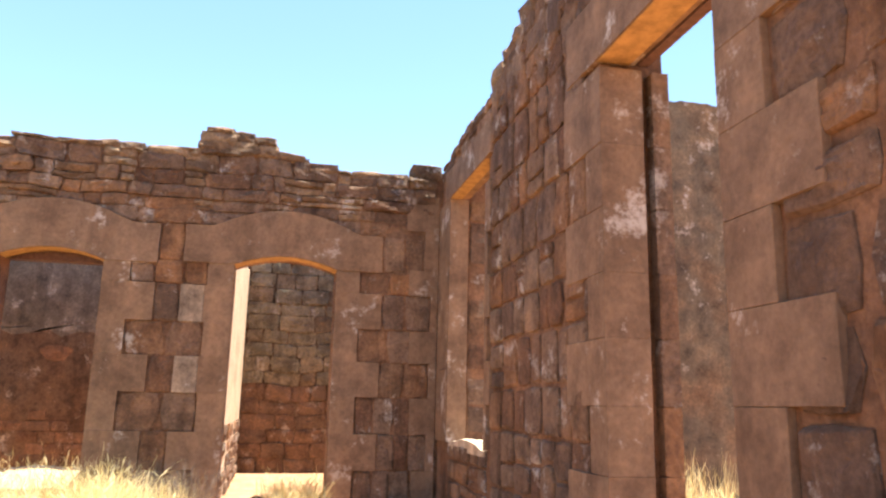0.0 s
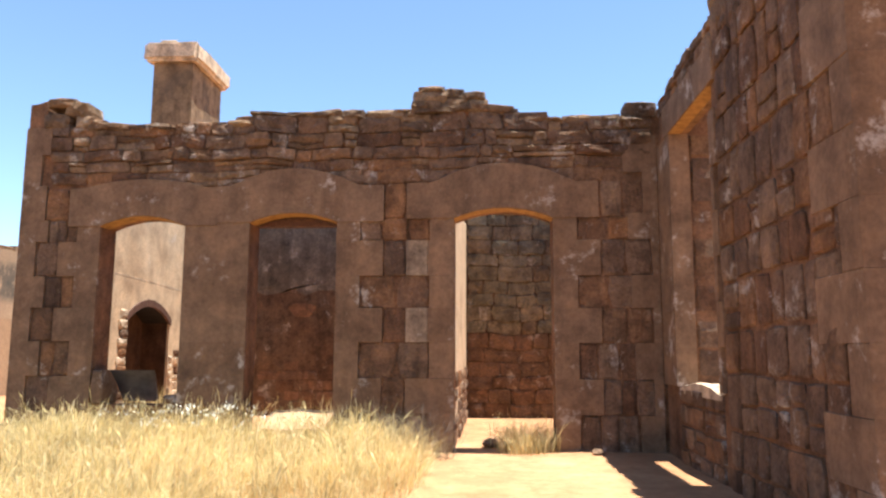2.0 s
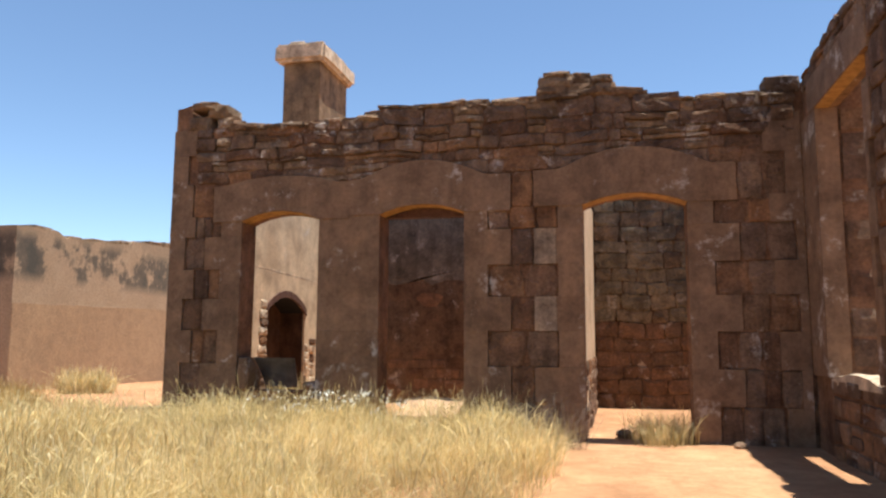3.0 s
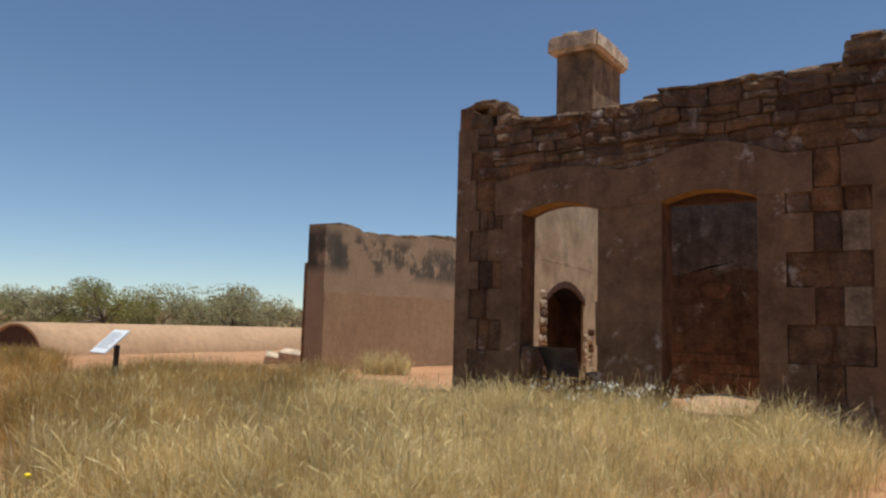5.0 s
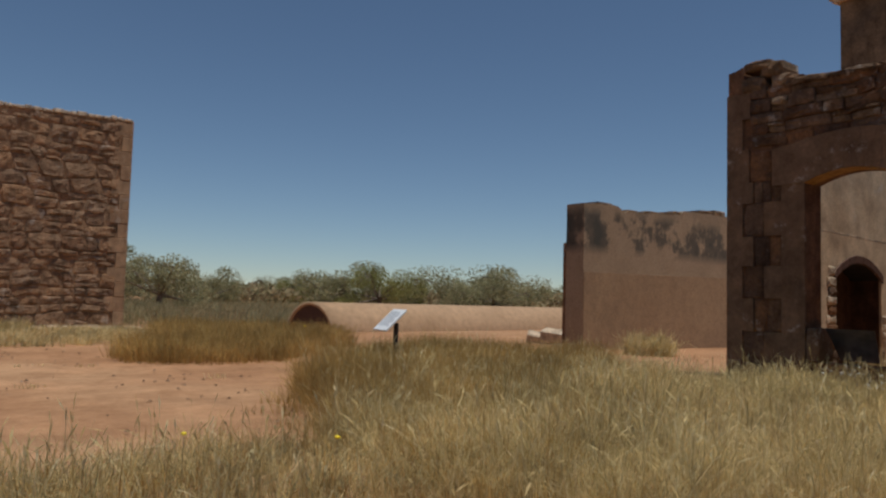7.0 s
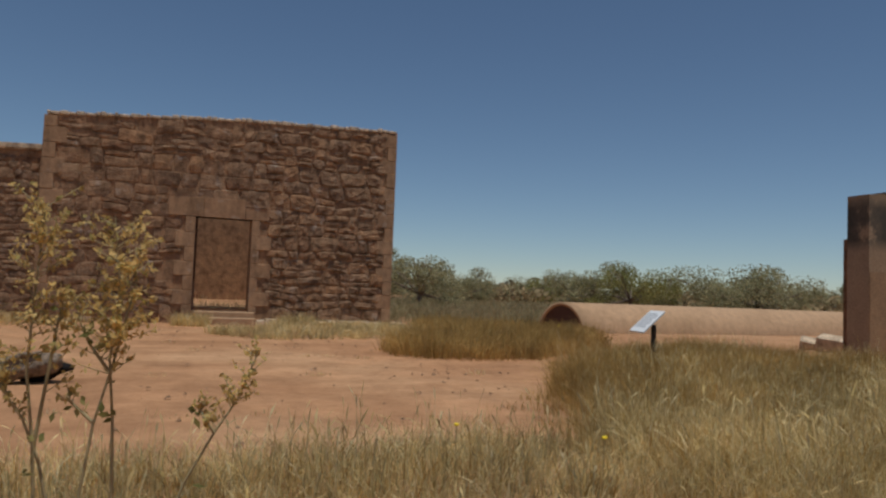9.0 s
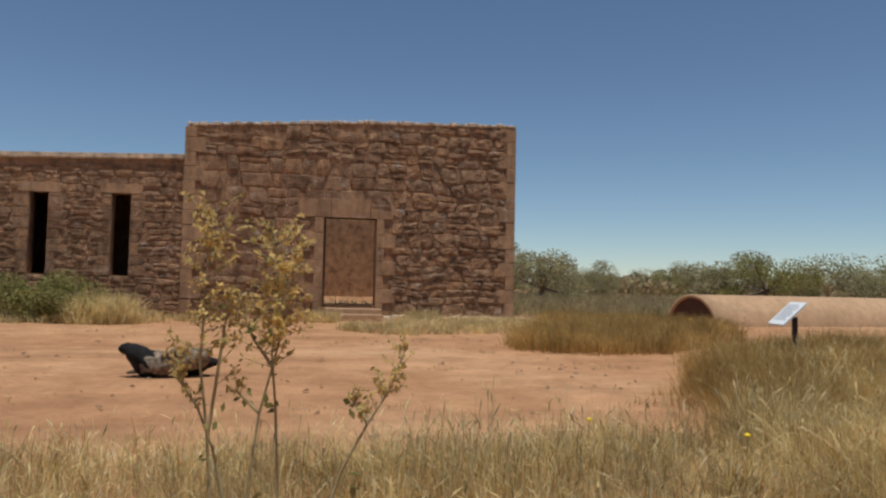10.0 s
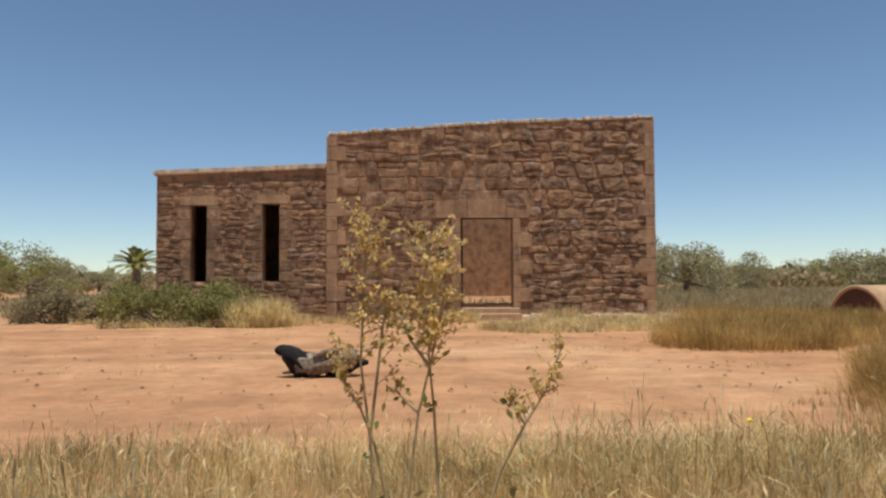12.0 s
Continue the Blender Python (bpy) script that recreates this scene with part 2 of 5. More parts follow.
SIGNWHITE = plain_mat("sign_white", (0.80, 0.80, 0.80), 0.4, 0.04, 6, 0)
SIGNGREY = plain_mat("sign_print", (0.42, 0.43, 0.45), 0.5, 0.1, 40, 0)
POSTMAT = plain_mat("sign_post_steel", (0.07, 0.055, 0.05), 0.6, 0.2)
YELLOW = plain_mat("yellow_petals", (0.85, 0.62, 0.03), 0.6, 0.1, 40, 0)
PALEFLOWER = plain_mat("pale_flower_heads", (0.62, 0.60, 0.50), 0.8, 0.1, 40, 0)

rng = random.Random(7)


# ---- mesh helpers ----
def mesh_ob(name, verts, faces, material, parent=None, label="", smooth=False):
    me = bpy.data.meshes.new(name)
    me.from_pydata(verts, [], faces)
    me.materials.append(material)
    if smooth:
        me.polygons.foreach_set("use_smooth", [True] * len(me.polygons))
    ob = new(name, me)
    if parent is not None:
        ob.parent = parent
    if label:
        ob["label"] = label
    return ob


def part(name, bm, material, parent, label="", smooth=False):
    me = bpy.data.meshes.new(name)
    bm.to_mesh(me)
    bm.free()
    me.materials.append(material)
    if smooth:
        me.polygons.foreach_set("use_smooth", [True] * len(me.polygons))
    ob = new(name, me)
    ob.parent = parent
    if label:
        ob["label"] = label
    return ob


def empty(name, m):
    ob = new(name)
    ob.matrix_basis = m
    return ob


def box_bm(bm, x0, x1, y0, y1, z0, z1):
    vs = [bm.verts.new(c) for c in ((x0, y0, z0), (x1, y0, z0), (x1, y1, z0), (x0, y1, z0), (x0, y0, z1), (x1, y0, z1), (x1, y1, z1), (x0, y1, z1))]
    for f in ((3, 2, 1, 0), (4, 5, 6, 7), (0, 1, 5, 4), (1, 2, 6, 5), (2, 3, 7, 6), (3, 0, 4, 7)):
        bm.faces.new([vs[i] for i in f])
    return vs


def lerp_line(line, x):
    if x <= line[0][0]:
        return line[0][1]
    for (a, za), (b, zb) in zip(line, line[1:]):
        if x <= b:
            return za + (zb - za) * (x - a) / max(b - a, 1e-6)
    return line[-1][1]


class Opening:
    """An opening from x0 to x1, z0 to the springing, with a segmental arch that rises above it."""

    def __init__(self, x0, x1, z0, spring, rise=0.0):
        self.x0, self.x1, self.z0, self.spring, self.rise = x0, x1, z0, spring, rise

    def top(self, x):
        k = (2 * x - self.x0 - self.x1) / (self.x1 - self.x0)
        return self.spring + self.rise * (1 - k * k)


def core_mesh(name, line, openings, y0, y1, material, z0=-0.3, step=0.09, rough=0.0):
    """A solid wall in its own frame: x along it, y into it, z up; its top follows line and its openings go right through."""
    xs = {line[0][0], line[-1][0]}
    x = line[0][0]
    while x < line[-1][0]:
        xs.add(x)
        x += step
    for a, _ in line:
        xs.add(a)
    for o in openings:
        xs.update((o.x0, o.x1))
        for k in range(1, 8):
            xs.add(o.x0 + (o.x1 - o.x0) * k / 8)
    xs = sorted(v for v in xs if line[0][0] - 1e-6 <= v <= line[-1][0] + 1e-6)
    keep = [xs[0]]
    for v in xs[1:]:
        if v - keep[-1] > 1e-4:
            keep.append(v)
    xs = keep
    tops = {v: lerp_line(line, v) + (rng.uniform(-rough, rough) if rough else 0) for v in xs}
    bm = bmesh.new()
    ends = {xs[0], xs[-1]}
    for o in openings:
        ends.update((o.x0, o.x1))

    def slab(a, b, la, lb, ha, hb):
        v = [bm.verts.new(c) for c in ((a, y0, la), (b, y0, lb), (b, y1, lb), (a, y1, la), (a, y0, ha), (b, y0, hb), (b, y1, hb), (a, y1, ha))]
        sides = [(3, 2, 1, 0), (4, 5, 6, 7), (0, 1, 5, 4), (2, 3, 7, 6)]
        if any(abs(a - e) < 1e-4 for e in ends):
            sides.append((3, 0, 4, 7))
        if any(abs(b - e) < 1e-4 for e in ends):
            sides.append((1, 2, 6, 5))
        for f in sides:
            bm.faces.new([v[i] for i in f])

    for a, b in zip(xs, xs[1:]):
        mid = (a + b) / 2
        o = next((q for q in openings if q.x0 < mid < q.x1), None)
        if o is None:
            slab(a, b, z0, z0, tops[a], tops[b])
        else:
            if o.z0 > z0 + 0.02:
                slab(a, b, z0, z0, o.z0, o.z0)
            slab(a, b, o.top(a), o.top(b), max(tops[a], o.top(a) + 0.02), max(tops[b], o.top(b) + 0.02))
    bmesh.ops.remove_doubles(bm, verts=bm.verts, dist=1e-4)
    ob = part(name, bm, material, None)
    return ob


def prism(poly, front, back, inset, proud=0.0, wob=0.0, r=rng):
    """A block: its outline in x and z, worn edges, a slightly swollen face."""
    n = len(poly)
    cx, cz = sum(p[0] for p in poly) / n, sum(p[1] for p in poly) / n
    vs = [(x, back, z) for x, z in poly]
    vs += [(x, front + inset * 1.2, z) for x, z in poly]
    for x, z in poly:
        d = math.hypot(x - cx, z - cz) or 1
        k = max(0.2, 1 - inset / d * 1.3)
        vs.append((cx + (x - cx) * k, front + r.uniform(-wob, wob), cz + (z - cz) * k))
    vs.append((cx, front - proud, cz))
    fs = []
    for i in range(n):
        j = (i + 1) % n
        fs += [(i, j, n + j, n + i), (n + i, n + j, 2 * n + j, 2 * n + i), (2 * n + i, 2 * n + j, 3 * n)]
    return vs, fs


def piece(name, poly, front, back, inset, material, parent, proud=0.0, wob=0.0):
    vs, fs = prism(poly, front, back, inset, proud, wob)
    return mesh_ob(name, vs, fs, material, parent)


def warp(poly, amp, scale=1.6, seed=0.0):
    """Bends the joints between stones, the same way for all that meet there."""
    return [(x + amp * noise.noise((x * scale, z * scale, 5.0 + seed)), z + amp * noise.noise((x * scale, z * scale, 11.0 + seed))) for x, z in poly]


def hewn(name, poly, front, back, inset, material, parent, amp=0.012, seed=0.0):
    """A roughly hewn stone: worn arrises and a broken, uneven face."""
    n = len(poly)
    cx, cz = sum(p[0] for p in poly) / n, sum(p[1] for p in poly) / n
    size = min(max(p[0] for p in poly) - min(p[0] for p in poly), max(p[1] for p in poly) - min(p[1] for p in poly))
    edge = max(0.6, 1 - 2.2 * inset / max(size, 0.02))
    vs = [(x, back, z) for x, z in poly] + [(x, front + inset, z) for x, z in poly]
    for k in (edge, edge * 0.66, edge * 0.34):
        for x, z in poly:
            q = (cx + (x - cx) * k + rng.uniform(-0.04, 0.04) * size * k, cz + (z - cz) * k + rng.uniform(-0.04, 0.04) * size * k)
            d = noise.noise((q[0] * 7, q[1] * 7, seed + cx * 3)) + 0.6 * noise.noise((q[0] * 19, q[1] * 19, seed))
            vs.append((q[0], front + amp * d - amp * 0.5 * (1 - k), q[1]))
    vs.append((cx, front - amp * 0.4 + amp * noise.noise((cx * 7, cz * 7, seed)), cz))
    fs = []
    for i in range(n):
        j = (i + 1) % n
        fs += [(r * n + i, r * n + j, r * n + n + j, r * n + n + i) for r in range(4)]
        fs.append((4 * n + i, 4 * n + j, 5 * n))
    return mesh_ob(name, vs, fs, material, parent)


def tube(name, path, seg, material, parent, label="", rough=0.0, seed=0.0):
    """A swept round form: path holds x, y, z and a radius, the ends closed."""
    vs, fs = [], []
    for j, (x, y, z, r) in enumerate(path):
        a = Vector(path[max(j - 1, 0)][:3])
        b = Vector(path[min(j + 1, len(path) - 1)][:3])
        q = (b - a).to_track_quat("Z", "Y").to_matrix()
        for i in range(seg):
            t = 2 * math.pi * i / seg
            k = r * (1 + rough * noise.noise((math.cos(t) * 1.7 + seed, math.sin(t) * 1.7, j * 0.6)))
            vs.append(tuple(Vector((x, y, z)) + q @ Vector((k * math.cos(t), k * math.sin(t), 0))))
    for j in range(len(path) - 1):
        for i in range(seg):
            m = (i + 1) % seg
            fs.append((j * seg + i, j * seg + m, (j + 1) * seg + m, (j + 1) * seg + i))
    fs.append(tuple(range(seg))[::-1])
    fs.append(tuple((len(path) - 1) * seg + i for i in range(seg)))
    return mesh_ob(name, vs, fs, material, parent, label, True)


def rect(x0, x1, z0, z1, gap=0.004, jit=0.0):
    g = gap
    j = lambda: rng.uniform(-jit, jit) if jit else 0
    return [(x0 + g + j(), z0 + g + j()), (x1 - g + j(), z0 + g + j()), (x1 - g + j(), z1 - g + j()), (x0 + g + j(), z1 - g + j())]


def ragged(x0, x1, z0, z1, gap, jit):
    """An eight-cornered rubble outline within a cell."""
    g = gap
    j = lambda: rng.uniform(-jit, jit)
    xm, zm = (x0 + x1) / 2 + j(), (z0 + z1) / 2 + j()
    c = min(x1 - x0, z1 - z0) * 0.16
    return [(x0 + g + c * rng.random(), z0 + g + abs(j()) * 0.6), (xm, z0 + g + j() * 0.5), (x1 - g - c * rng.random(), z0 + g + abs(j()) * 0.6),
            (x1 - g + j() * 0.4, zm), (x1 - g - c * rng.random(), z1 - g - abs(j()) * 0.6), (xm + j(), z1 - g + j() * 0.5),
            (x0 + g + c * rng.random(), z1 - g - abs(j()) * 0.6), (x0 + g + j() * 0.4, zm)]


def rubble_cells(x0, x1, z0, z1, h_lo, h_hi, w_lo, w_hi):
    """Uneven courses of stones over a rectangle; some courses split in two."""
    z = z0
    while z < z1 - 0.02:
        h = min(rng.uniform(h_lo, h_hi), z1 - z)
        if z1 - z - h < h_lo * 0.5:
            h = z1 - z
        x = x0
        while x < x1 - 0.01:
            w = min(rng.uniform(w_lo, w_hi), x1 - x)
            if x1 - x - w < w_lo * 0.5:
                w = x1 - x
            if h > h_lo * 1.25 and rng.random() < 0.3:
                s = rng.uniform(0.35, 0.65)
                yield x, x + w, z, z + h * s
                yield x, x + w, z + h * s, z + h
            else:
                yield x, x + w, z, z + h
            x += w
        z += h


def joined(name, blocks, material, parent=None, label="", smooth=False):
    verts, faces = [], []
    for vs, fs in blocks:
        i = len(verts)
        verts.extend(vs)
        faces.extend([tuple(k + i for k in f) for f in fs])
    ob = mesh_ob(name, verts, faces, material, parent, label, smooth)
    return ob


def arch_blocks(o, left, right, shoulder, crown, y_front, y_back, parent, n=5):
    """Voussoirs and shoulder stones over an opening: bottom on the intrados, top a flat hump."""
    xm = (o.x0 + o.x1) / 2
    half = (o.x1 - o.x0) / 2

    def ext(x):
        k = min(1.0, abs(x - xm) / (half + 0.22))
        return shoulder + (crown - shoulder) * (1 - k * k)

    cuts = [(o.x0 + (o.x1 - o.x0) * i / n, xm + ((o.x0 + (o.x1 - o.x0) * i / n) - xm) * 1.3) for i in range(n + 1)]
    for (a, at), (b, bt) in zip(cuts, cuts[1:]):
        k = 4
        low = [(a + (b - a) * i / k, o.top(a + (b - a) * i / k)) for i in range(k + 1)]
        up = [(bt + (at - bt) * i / k, ext(bt + (at - bt) * i / k)) for i in range(k + 1)]
        piece("voussoir", low + up, y_front + rng.uniform(-0.002, 0.001), y_back, 0.0012, DRESSED, parent)
    (a, at), (b, bt) = cuts[0], cuts[-1]
    piece("springer", [(left, o.spring), (a, o.spring), (at, ext(at)), (at - 0.1, ext(at - 0.1)), (left, shoulder)], y_front, y_back, 0.0012, DRESSED, parent)
    piece("springer", [(b, o.spring), (right, o.spring), (right, shoulder), (bt + 0.1, ext(bt + 0.1)), (bt, ext(bt))], y_front, y_back, 0.0012, DRESSED, parent)


def soffit(o, y0, y1, parent, z_off=0.004, material=None, label="ochre coloured arch soffit"):
    """The separately coloured underside of an arch, ochre by default."""
    k = 12
    vs, fs = [], []
    for i in range(k + 1):
        x = o.x0 + (o.x1 - o.x0) * i / k
        z = o.top(x) - z_off
        vs += [(x, y0, z), (x, y1, z), (x, y0, z + 0.003), (x, y1, z + 0.003)]
    for i in range(k):
        a, b = 4 * i, 4 * i + 4
        fs += [(a, a + 1, b + 1, b), (a + 2, b + 2, b + 3, a + 3), (a, b, b + 2, a + 2), (a + 1, a + 3, b + 3, b + 1)]
    return mesh_ob("soffit", vs, fs, material or OCHRE, parent, label)


# ---- ground ----
def build_ground():
    xs = sorted({*np.linspace(-30, 8, 96).round(3), -1500, -600, -250, -120, -70, -45, 20, 60, 200, 600, 1500})
    ys = sorted({*np.linspace(-18, 30, 110).round(3), -1500, -600, -250, -100, -50, -30, 45, 70, 120, 250, 600, 1500})
    verts = []
    for y in ys:
        for x in xs:
            near = math.exp(-((x + 5) ** 2 + (y - 3) ** 2) / 900)
            z = 0.035 * near * noise.noise((x * 0.6, y * 0.6, 0)) + 0.015 * near * noise.noise((x * 2.2, y * 2.2, 3))
            verts.append((x, y, z - 0.01))
    w = len(xs)
    faces = [(j * w + i, j * w + i + 1, (j + 1) * w + i + 1, (j + 1) * w + i) for j in range(len(ys) - 1) for i in range(w - 1)]
    g = mesh_ob("ground", verts, faces, SAND, smooth=True)
    tagged(g, "red sandy outback ground, bare and trodden", "ground", kind="structure")


build_ground()

# ---- the roofless house: front wall with three arched openings ----
F = 7.92
DOOR = Opening(-0.481, 0.56, -0.3, 2.40, 0.11)
MID = Opening(-2.695, -1.741, -0.3, 2.37, 0.10)
WIN = Opening(-4.36, -3.409, 0.42, 2.34, 0.11)
COURSES = [(-0.2, 0.36), (0.36, 0.72), (0.72, 1.09), (1.09, 1.45), (1.45, 1.79), (1.79, 2.17), (2.17, 2.41)]
TOP = [(-5.28, 3.75), (-5.10, 3.78), (-5.06, 3.60), (-4.95, 3.48), (-4.60, 3.46), (-4.16, 3.48), (-3.60, 3.47), (-3.02, 3.48), (-2.63, 3.56), (-1.95, 3.60),
       (-1.48, 3.57), (-0.96, 3.57), (-0.93, 3.60), (-0.13, 3.62), (0.2, 3.58), (0.35, 3.53), (0.46, 3.45), (0.78, 3.50), (1.53, 3.50), (1.66, 3.58), (2.05, 3.55)]


def build_front_wall():
    wall = core_mesh("wall_north", TOP, [DOOR, MID, WIN], 0.035, 0.36, MORTAR, rough=0.015)
    wall.matrix_basis = pose(0, F, 0)
    tagged(wall, "roofless red sandstone front wall with three arched openings", "wall", kind="structure")
    y0, yb = 0.0, 0.09
    # dressed jambs, long and short by turns
    jambs = []
    for i, (a, b) in enumerate(COURSES):
        long_ = i % 2 == 1
        if i in (3, 5):
            piece("quoin", rect(-0.99, -0.76, a, b, 0.001), y0 - 0.001, yb, 0.002, LIMED, wall)
        jambs += [(0.56, 1.05 if long_ else 0.81, a, b), (-0.76 if i in (3, 5) else -0.99 if long_ else -0.74, -0.481, a, b), (-1.741, -1.236 if long_ else -1.483, a, b)]
        jambs += [(-3.409, -2.695, a, b)]
        if b > 0.5:
            jambs += [(-4.82 if long_ else -4.62, -4.36, max(a, 0.36), b)]
        jambs += [(-5.28, -5.08 if long_ else -4.95, a, b)]
    for i, (a, b, x) in enumerate(((2.88, 3.27, 1.30), (2.45, 2.88, 1.50), (2.17, 2.45, 1.34), (1.79, 2.17, 1.58), (1.45, 1.79, 1.36), (1.09, 1.45, 1.58), (0.72, 1.09, 1.38), (0.36, 0.72, 1.56), (-0.2, 0.36, 1.42))):
        jambs.append((x, 1.655, a, b))
    jambs += [(-5.28, -5.0, 2.41, 2.80), (-5.28, -5.08, 2.80, 3.15), (-5.28, -4.98, 3.15, 3.46)]
    for x0, x1, a, b in jambs:
        piece("quoin", rect(x0, x1, a, b, 0.0004), y0 + rng.uniform(-0.003, 0.001), yb, 0.0012, DRESSED, wall)
    arch_blocks(DOOR, -0.988, 1.04, 2.79, 3.0, y0 - 0.014, yb, wall)
    arch_blocks(MID, -3.05, -1.234, 2.77, 2.965, y0 - 0.014, yb, wall)
    arch_blocks(WIN, -4.72, -3.05, 2.76, 2.86, y0 - 0.014, yb, wall)
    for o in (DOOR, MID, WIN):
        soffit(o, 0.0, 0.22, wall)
    bm = bmesh.new()
    box_bm(bm, MID.x0 - 0.03, MID.x1 + 0.03, 0.23, 0.35, MID.spring - 0.005, MID.spring + 0.10)
    part("timber_lintel", bm, DARKWOOD_SHADE, wall, "dark timber lintel behind the arch")
    # rubble panels and the rubble band above the arches
    boxes = [(-1.483, -0.74, a, b) if i % 2 == 0 else (-1.236, -0.99, a, b) for i, (a, b) in enumerate(COURSES)]
    boxes += [(0.81, 1.40, a, b) if i % 2 == 0 else (1.05, 1.58, a, b) for i, (a, b) in enumerate(COURSES)]
    boxes += [(-4.95, -4.62, a, b) if i % 2 == 0 else (-5.08, -4.82, a, b) for i, (a, b) in enumerate(COURSES)]
    boxes += [(-1.234, -0.988, 2.41, 2.80), (1.04, 1.50, 2.41, 2.80), (-5.0, -4.72, 2.41, 2.76)]
    for x0, x1, a, b in boxes:
        w = x1 - x0
        k = 1 if w < 0.3 else rng.choice((2, 2, 3))
        cut = [x0 + w * (i + (rng.uniform(-0.12, 0.12) if 0 < i < k else 0)) / k for i in range(k + 1)]
        for u, v in zip(cut, cut[1:]):
            hewn("stone", ragged(u, v, a, b, 0.004, 0.010), 0.014 + rng.uniform(-0.006, 0.008), 0.09, 0.008, RUBBLE, wall, 0.010, u * 3)
    # the band above the arches: uneven rubble with thin flags between
    for x0, x1, a, b in rubble_cells(-5.0, 1.62, 2.79, 3.66, 0.09, 0.25, 0.13, 0.50):
        xm = (x0 + x1) / 2
        top = lerp_line(TOP, xm) + 0.03
        b = min(b, top)
        if b - a < 0.035:
            continue
        low = a < 3.02
        flat = b - a < 0.12
        poly = warp(ragged(x0, x1, a, b, 0.001, 0.02), 0.05, 1.7)
        hewn("stone", poly, (0.014 if low else 0.008) + rng.uniform(-0.008 if low else -0.03, 0.012), 0.16, 0.008, FLAG if flat else RUBBLE, wall, 0.016 if low else 0.026, x0 * 2)
    # loose stones on the broken top
    x = -4.9
    while x < 1.5:
        w = rng.uniform(0.12, 0.5)
        t = lerp_line(TOP, x + w / 2)
        h = rng.uniform(0.0, 0.055)
        piece("capping_stone", ragged(x, x + w, t - 0.06, t + h, 0.003, 0.028), rng.uniform(-0.03, 0.02), rng.uniform(0.33, 0.40), 0.02, FLAG, wall, 0.01, 0.014)
        x += w * rng.uniform(0.8, 1.05)
    for x, w, a, b in ((-0.93, 0.30, 3.58, 3.72), (-0.62, 0.28, 3.58, 3.74), (-0.34, 0.22, 3.58, 3.72), (-0.92, 0.34, 3.70, 3.82), (-0.58, 0.2, 3.72, 3.84), (-0.36, 0.2, 3.70, 3.80), (-0.86, 0.26, 3.80, 3.86),
                       (1.36, 0.30, 3.48, 3.66), (-5.08, 0.26, 3.46, 3.62), (-4.85, 0.24, 3.60, 3.76), (-5.05, 0.3, 3.70, 3.80), (-4.72, 0.2, 3.48, 3.60), (-4.55, 0.16, 3.48, 3.56)):
        piece("capping_stone", ragged(x - 0.02, x + w + 0.02, a - 0.01, b, 0.002, 0.03), rng.uniform(-0.03, 0.0), rng.uniform(0.28, 0.38), 0.02, FLAG, wall, 0.01, 0.014)
    # broken sill of the window
    for x, w, a, b in ((-4.36, 0.15, 0.42, 0.79), (-3.56, 0.15, 0.42, 0.53)):
        piece("sill_stone", ragged(x, x + w, a, b, 0.004, 0.01), -0.01, 0.34, 0.015, DRESSED, wall, 0.01, 0.005)
    return wall


build_front_wall()

# ---- rooms behind the front wall ----
BACK = 11.95


def build_back_wall():
    line = [(-5.25, 3.9), (-3.2, 3.95), (-0.5, 3.9), (0.8, 3.8), (2.05, 3.9)]
    wall = core_mesh("wall_back", line, [], 0.03, 0.40, DARKPLASTER, rough=0.03)
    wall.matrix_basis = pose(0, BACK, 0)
    tagged(wall, "dark weathered back wall of the roofless rooms", "wall", kind="structure")
    # rough blocks where the plaster has gone
    z = -0.05
    while z < 3.75:
        h = rng.uniform(0.17, 0.25)
        x = -0.49
        while x < 1.6:
            w = min(rng.uniform(0.25, 0.55), 1.62 - x)
            if w < 0.08:
                break
            hewn("block", warp(ragged(x, x + w, z, min(z + h, 3.75), 0.001, 0.014), 0.05, 1.7), rng.uniform(-0.02, 0.02), 0.12, 0.008, OLD_BLOCK if z > 1.15 + 0.2 * noise.noise((x, 0, 4)) else OLD_BRICK, wall, 0.016, x)
            x += w
        z += h
    edge = [(-4.4 + 0.22 * i, 1.95 + 0.16 * noise.noise((i * 0.9, 2.0, 0))) for i in range(17)]
    piece("plaster_patch", edge + [(-0.92, 3.75), (-4.4, 3.75)], 0.026, 0.06, 0.002, GREYPLASTER, wall)
    hole = [(-3.12 + 0.22 * math.cos(a) * (1 + 0.2 * math.sin(3 * a)), 1.66 + 0.12 * math.sin(a)) for a in (2 * math.pi * k / 12 for k in range(12))]
    piece("exposed_rubble", hole, 0.024, 0.06, 0.004, MORTAR, wall)
    z = -0.05
    while z < 0.75:
        h = rng.uniform(0.12, 0.17)
        x = -4.85
        while x < -0.9:
            w = rng.uniform(0.2, 0.4)
            if rng.random() < 0.9 - z * 0.5:
                piece("block", rect(x, x + w, z, z + h, 0.008, 0.008), rng.uniform(0.012, 0.026), 0.1, 0.004, OLD_BRICK, wall, 0.004, 0.004)
            x += w
        z += h
    return wall


build_back_wall()


